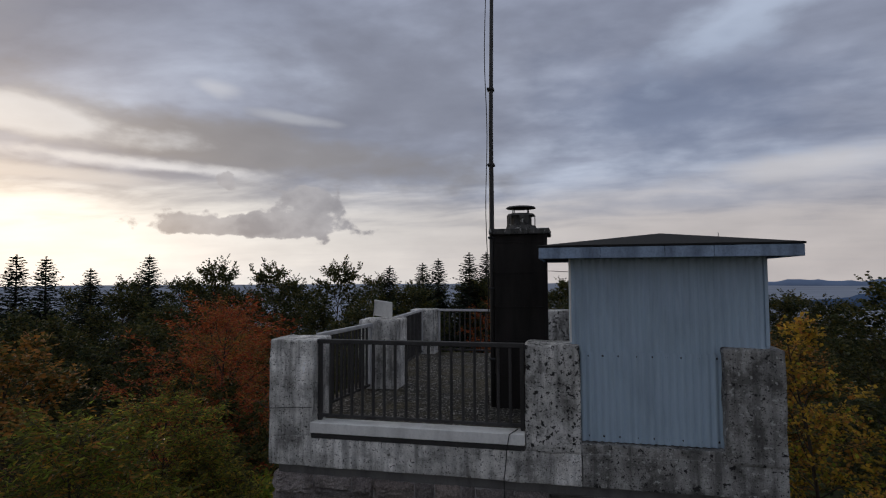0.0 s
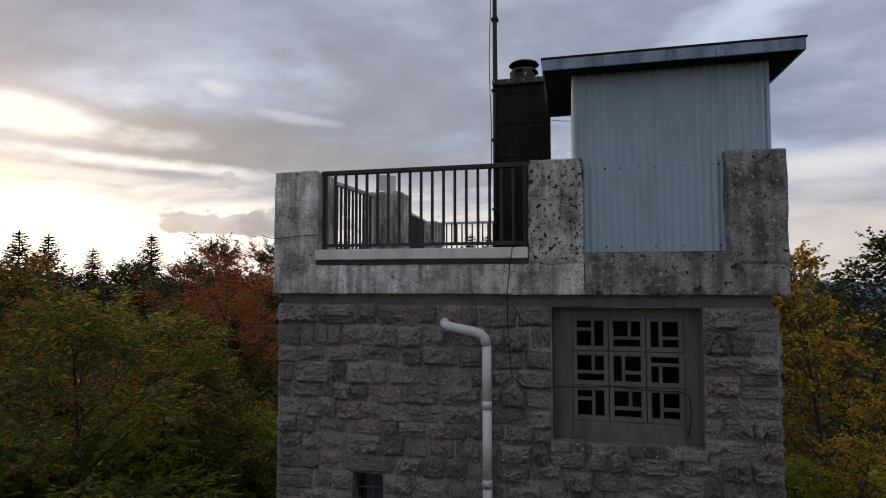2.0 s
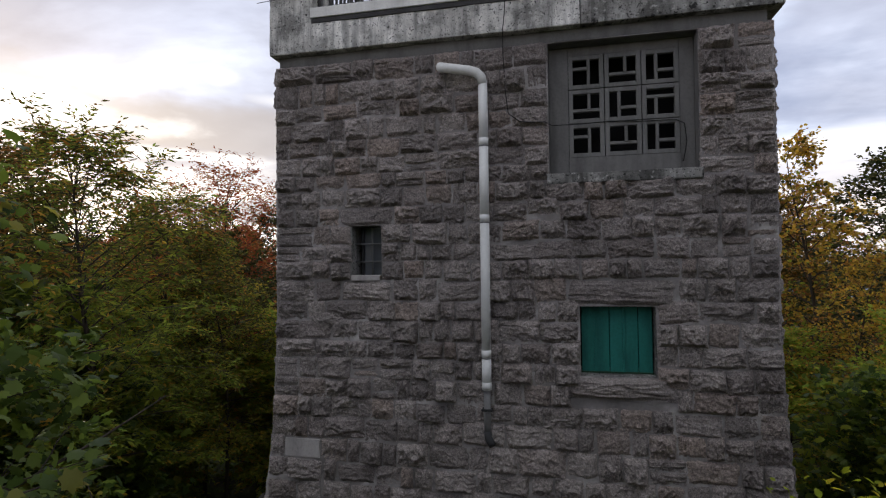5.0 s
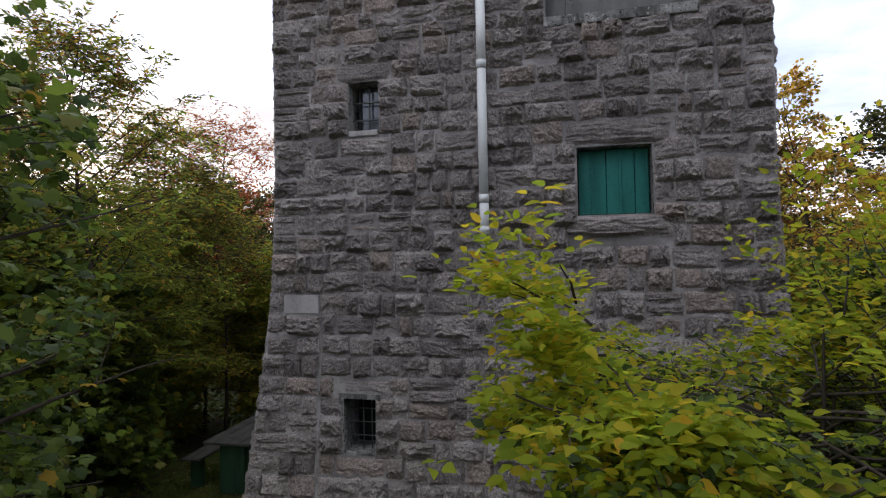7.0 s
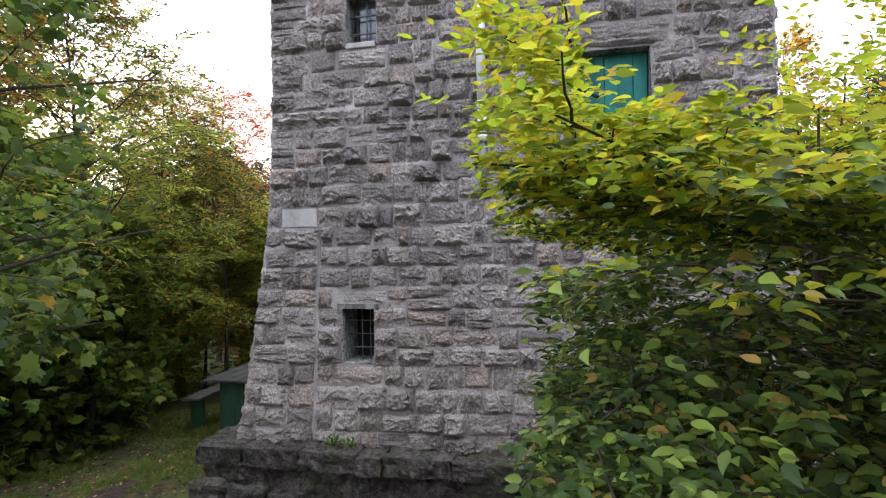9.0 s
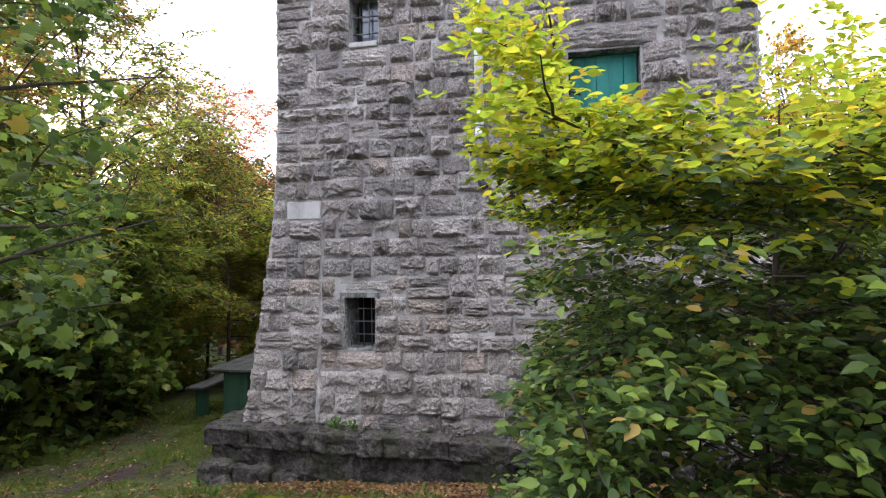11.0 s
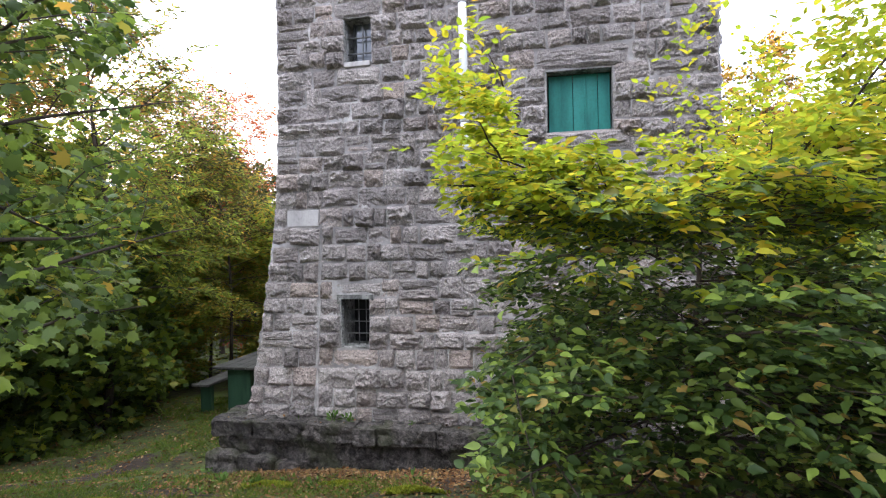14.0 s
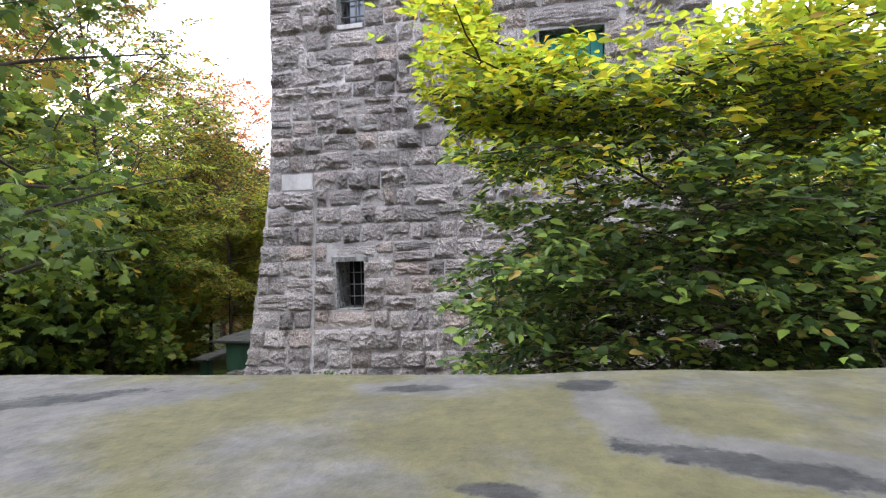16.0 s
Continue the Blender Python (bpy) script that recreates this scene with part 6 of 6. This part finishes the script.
# ---- tables ----
def wood_top_material():
    k = Mat("mossy_table_top", 0.85, 0, 0.25)
    n1 = k.noise(7.0, 5, 0.6)
    n2 = k.noise(26, 6, 0.68)
    grey = k.ramp(n2, (0.3, (0.10, 0.094, 0.09)), (0.6, (0.19, 0.178, 0.17)), (0.8, (0.30, 0.275, 0.26)))
    green = k.ramp(n2, (0.3, (0.108, 0.097, 0.045)), (0.7, (0.18, 0.162, 0.07)))
    c = k.mix(k.ramp(n1, (0.40, 0.0), (0.54, 0.95)), grey, green)
    c = k.mix(0.5, c, k.ramp(k.noise(90, 5, 0.75), (0.34, 0.55), (0.5, 1.0), (0.68, 1.35)), "MULTIPLY")
    n3 = k.noise(48, 5, 0.7)

    def stain(x, y, a, b, rz, ragged):
        mp = k.N.new("ShaderNodeMapping")
        mp.vector_type = "TEXTURE"
        mp.inputs["Location"].default_value = (x, y, 0)
        mp.inputs["Rotation"].default_value = (0, 0, radians(rz))
        mp.inputs["Scale"].default_value = (a, b, 1000)
        k.L.new(k.geo.outputs["Position"], mp.inputs[0])
        ln = k.N.new("ShaderNodeVectorMath")
        ln.operation = "LENGTH"
        k.L.new(mp.outputs[0], ln.inputs[0])
        return k.ramp(k.math("ADD", ln.outputs["Value"], k.math("MULTIPLY", k.math("SUBTRACT", n3, 0.5), ragged)), (0.7, 0.92), (1.05, 0.0))
    # bare lilac-grey stone, then nearly black lichen
    for args in ((0.27, -6.13, 0.13, 0.045, 28, 1.2), (0.635, -6.10, 0.026, 0.085, 8, 1.2), (0.71, -6.18, 0.11, 0.03, -20, 1.2), (0.49, -6.062, 0.05, 0.025, 0, 1.2), (0.16, -6.2, 0.10, 0.04, 30, 1.2), (0.86, -6.04, 0.03, 0.02, 0, 1.6), (0.55, -6.45, 0.2, 0.08, 20, 1.2), (-0.05, -6.4, 0.2, 0.08, 20, 1.2), (1.15, -6.1, 0.2, 0.08, -30, 1.2)):
        c = k.mix(stain(*args), c, grey)
    black = k.ramp(n3, (0.35, (0.014, 0.0135, 0.014)), (0.65, (0.075, 0.072, 0.072)))
    for args in ((0.245, -6.135, 0.09, 0.018, 30, 2.0), (0.622, -6.05, 0.024, 0.02, 12, 2.0), (0.69, -6.182, 0.075, 0.016, -22, 2.0), (0.50, -6.062, 0.036, 0.012, 8, 1.8), (0.58, -6.225, 0.022, 0.008, 0, 1.6), (-0.05, -6.4, 0.15, 0.03, 20, 1.6), (1.15, -6.15, 0.15, 0.03, -20, 1.6)):
        c = k.mix(stain(*args), c, black)
    c = k.mix(1.0, c, (0.48, 0.475, 0.46), "MULTIPLY")
    k.color(c).bump(n2, 0.4, 0.01)
    return k.m


M_table = wood_top_material()
M_plank = paint_material("weathered_plank", (0.045, 0.042, 0.036), 0.85, 0.6)

tbl = thing("garden_table", "mossy weathered stone table top seen from close above", "table", (0.485, -6.01, ground_z(0.485, -6.4)), 8.6)
tz = 2.337 - ground_z(0.485, -6.4)
part("tabletop", rough_box((-1.1, -0.86, tz - 0.08), (1.1, 0.0, tz), 0.06, 0.0035, 5.0, 2.0, 0.012), M_table, tbl)
for x in (-0.7, 0.7):
    part("pedestal", rough_box((x - 0.12, -0.7, -0.1), (x + 0.12, -0.16, tz - 0.08), 0.2, 0.008, 3, x, 0.015), M_conc, tbl)


def picnic():
    t = thing("picnic_table", "picnic table with dark plank top and green legs beside the tower", "table", (-5.24, 3.2, 0.04), 91)
    for k in range(4):
        part("plank", box((-0.95, -0.44 + k * 0.22, 0.74), (0.95, -0.23 + k * 0.22, 0.785), 0.008), M_plank, t)
    for x in (-0.74, 0.74):
        part("pedestal", box((x - 0.05, -0.23, -0.25), (x + 0.05, 0.23, 0.70), 0.01), M_green_d, t, "green painted leg slab")
        part("cross_batten", box((x - 0.04, -0.40, 0.695), (x + 0.04, 0.40, 0.74), 0.006), M_plank, t)
    b = thing("picnic_bench", "low bench with dark seat and green legs by the picnic table", "bench", (-6.12, 3.45, -0.05), 91)
    for k in range(2):
        part("plank", box((-0.95, -0.17 + k * 0.175, 0.43), (0.95, -0.005 + k * 0.175, 0.475), 0.008), M_plank, b)
    for x in (-0.72, 0.72):
        part("leg", box((x - 0.05, -0.11, -0.25), (x + 0.05, 0.11, 0.43), 0.01), M_green_d, b, "green painted leg")


picnic()


# ---- ground cover and small things ----
LEAF_SHAPES["blade"] = (np.array([(0, 0.035, 0), (0, -0.035, 0), (0.55, -0.02, 0.0), (0.55, 0.02, 0.0), (1, 0, -0.16)]), np.array([(0, 1, 2), (0, 2, 3), (3, 2, 4)]))
G_grass = leaf_material("grass", [(0.04, 0.082, 0.008), (0.075, 0.13, 0.011), (0.115, 0.165, 0.015), (0.05, 0.097, 0.010), (0.15, 0.12, 0.03)], 0.5, 0.4)
G_litter = leaf_material("fallen_leaves", [(0.08, 0.042, 0.016), (0.13, 0.07, 0.02), (0.045, 0.028, 0.014), (0.18, 0.115, 0.03), (0.07, 0.04, 0.018), (0.22, 0.15, 0.045), (0.18, 0.095, 0.03), (0.32, 0.25, 0.11)], 0.7, 0.1)
G_weed = leaf_material("weed", [(0.06, 0.13, 0.02), (0.10, 0.19, 0.03), (0.08, 0.16, 0.025)], 0.45, 0.35)


def on_ground(xy):
    return np.array([ground_z(x, y) for x, y in xy])


def cover():
    gen = np.random.default_rng(77)
    xy = np.stack([gen.uniform(-8.5, 1.0, 260000), gen.uniform(-4.2, 4.2, 260000)], 1)
    f = np.array([noise.noise(Vector((x * 0.9, y * 0.9, 2))) + 0.5 * noise.noise(Vector((x * 3, y * 3, 4))) for x, y in xy])
    wob = 0.5 * np.array([noise.noise(Vector((x * 2.5, y * 2.5, 8))) for x, y in xy])

    def spot(x, y, a, b, rz):
        c, n = math.cos(radians(rz)), math.sin(radians(rz))
        u, v = (xy[:, 0] - x) * c + (xy[:, 1] - y) * n, (xy[:, 1] - y) * c - (xy[:, 0] - x) * n
        return np.hypot(u / a, v / b) + wob < 0.9
    bare = spot(-4.95, -0.7, 1.05, 0.30, 98) | spot(-5.4, -2.0, 0.9, 0.30, 60) | spot(-3.0, -2.05, 0.85, 0.17, -16) | spot(1.1, -3.4, 2.0, 1.1, 0)
    bare |= (xy[:, 1] > -1.75) & (xy[:, 1] < -0.6) & (xy[:, 0] > -2.6) & (f < 0.35)
    tower_in = (xy[:, 0] > -3.75) & (xy[:, 0] < 3) & (xy[:, 1] > -0.66)
    table_in = (np.abs(xy[:, 0] - 0.5) < 1.4) & (xy[:, 1] < -5.7)
    ok = (f > -0.12) & ~bare & ~tower_in & ~table_in
    xy = xy[ok][:150000]
    P = np.column_stack([xy, on_ground(xy) - 0.01])
    D = unit(np.column_stack([gen.normal(0, 0.8, (len(P), 2)), np.full(len(P), 0.75)]))
    Nn = unit(gen.normal(0, 0.6, (len(P), 3)) + np.array((0, 0, 1.0)))
    V, T, _ = leaves(P, D, Nn, gen.uniform(0.035, 0.10, len(P)) * (1 + 0.6 * (gen.uniform(0, 1, len(P)) > 0.93)), "blade", gen)
    tagged(link("grass", np_mesh("grass", V, T), G_grass), "short meadow grass on the forest ground", "grass", kind="stuff")
    # leaf litter, thickest along the foot of the tower
    a = np.column_stack([gen.uniform(-3.2, 3.2, 6500), -0.66 - np.abs(gen.normal(0, 0.65, 6500))])
    b = np.column_stack([gen.uniform(-8.5, 2, 15000), gen.uniform(-4.6, 4.2, 15000)])
    c = np.column_stack([gen.uniform(-3.6, 3.2, 4200), gen.uniform(-4.8, -1.6, 4200)])
    xy = np.concatenate([a, b, c])
    tower_in = (xy[:, 0] > -3.7) & (xy[:, 0] < 3) & (xy[:, 1] > -0.66)
    xy = xy[~tower_in]
    P = np.column_stack([xy, on_ground(xy) + gen.uniform(0.006, 0.03, len(xy))])
    ledge = np.column_stack([gen.uniform(-3.5, 2.6, 60), gen.uniform(-0.57, -0.36, 60), np.full(60, 0.862)])
    P = np.concatenate([P, ledge])
    D = unit(gen.normal(0, 1, (len(P), 3)) * np.array((1, 1, 0.25)))
    Nn = unit(np.array((0, 0, 1.0)) + gen.normal(0, 0.4, (len(P), 3)))
    V, T, _ = leaves(P, D, Nn, gen.uniform(0.022, 0.06, len(P)) * np.where(P[:, 1] < -1.9, 0.75, 1.0), "oval", gen)
    tagged(link("leaf_litter", np_mesh("leaf_litter", V, T), G_litter), "brown and orange fallen leaves", "leaves", kind="stuff")


cover()


def moss(x, y, a, b, seed):
    """A low cushion of short bright shoots."""
    gen = np.random.default_rng(seed)
    n = 2600
    rr, az = np.sqrt(gen.uniform(0, 1, n)), gen.uniform(0, 6.28, n)
    rr *= 0.8 + 0.2 * np.sin(az * 3 + seed) + 0.1 * np.sin(az * 7)
    xy = np.column_stack([x + a * rr * np.cos(az), y + b * rr * np.sin(az)])
    P = np.column_stack([xy, on_ground(xy) + 0.035 * np.clip(1 - rr, 0, 1)])
    D = unit(np.column_stack([gen.normal(0, 0.5, (n, 2)), np.full(n, 0.8)]))
    V, T, _ = leaves(P, D, unit(gen.normal(0, 0.6, (n, 3)) + np.array((0, 0, 1.0))), gen.uniform(0.018, 0.045, n), "lance", gen)
    tagged(link("moss_cushion", np_mesh("moss_cushion", V, T), G_moss), "bright yellow-green moss cushion on the ground", "moss")


G_moss = leaf_material("moss", [(0.13, 0.19, 0.012), (0.19, 0.25, 0.016), (0.25, 0.29, 0.02), (0.11, 0.17, 0.012), (0.30, 0.28, 0.04)], 0.7, 0.3)
for k, (x, y, a, b) in enumerate(((-2.25, -1.75, 0.34, 0.13), (-2.6, -2.85, 0.36, 0.20), (-1.55, -1.7, 0.22, 0.10), (-3.3, -2.6, 0.25, 0.12), (-0.7, -2.3, 0.3, 0.12))):
    moss(x, y, a, b, 60 + k)


def weed(x, y, z, n, size, seed, label):
    gen = np.random.default_rng(seed)
    az = gen.uniform(0, 6.28, n)
    el = gen.uniform(0.25, 1.2, n)
    D = np.column_stack([np.cos(az) * np.cos(el), np.sin(az) * np.cos(el), np.sin(el)])
    P = D * gen.uniform(0.15, 0.9, (n, 1)) * size
    V, T, _ = leaves(P, unit(D + gen.normal(0, 0.3, (n, 3))), unit(np.array((0, 0, 1.0)) + gen.normal(0, 0.4, (n, 3))), gen.uniform(0.3, 0.6, n) * size, "oval", gen)
    w = thing("weed", label, "plant", (x, y, z))
    link("foliage", np_mesh("foliage", V, T), G_weed, w)
    stems = [((np.zeros(3), D[k] * 0.5 * size, D[k] * 0.9 * size), (0.003, 0.002, 0.001)) for k in range(0, n, 3)]
    sv, st = tubes_np(stems, 4)
    link("stem", np_mesh("stem", sv, st, True), G_weed, w)


for k, (x, y, z, n, s) in enumerate(((-2.15, -0.44, 0.86, 26, 0.12), (-1.95, -0.46, 0.86, 22, 0.10), (-1.2, -0.46, 0.86, 10, 0.06), (-2.6, -0.45, 0.86, 8, 0.05), (-3.55, -0.75, None, 22, 0.13), (-2.9, -1.5, None, 30, 0.10), (-2.4, -1.75, None, 30, 0.10), (-2.75, -2.1, None, 26, 0.08), (-3.5, -1.9, None, 22, 0.08), (-2.1, -1.6, None, 24, 0.09), (-1.7, -1.9, None, 24, 0.10), (-1.3, -1.55, None, 20, 0.08), (-0.9, -1.5, None, 16, 0.12), (-0.2, -1.75, None, 24, 0.16))):
    weed(x, y, ground_z(x, y) if z is None else z, n, s, 100 + k, "small green weed on the ledge" if z else "leafy green weed on the forest floor")


def field_stone(x, y, r, seed, label, mat):
    bm = bmesh.new()
    bmesh.ops.create_icosphere(bm, subdivisions=3, radius=r)
    for v in bm.verts:
        v.co *= 1 + 0.45 * noise.noise(v.co * (1.6 / r) + Vector((seed, 0, 0)))
        v.co.z *= 0.62
    ob = part("field_stone", bm, mat)
    ob.location = (x, y, ground_z(x, y) + r * 0.15)
    tagged(ob, label, "stone")


field_stone(-1.72, -2.55, 0.05, 1.0, "small grey stone lying in the grass", M_ledge)
field_stone(1.36, -3.95, 0.17, 4.0, "grey boulder under the shrub", M_conc)

lay_front()
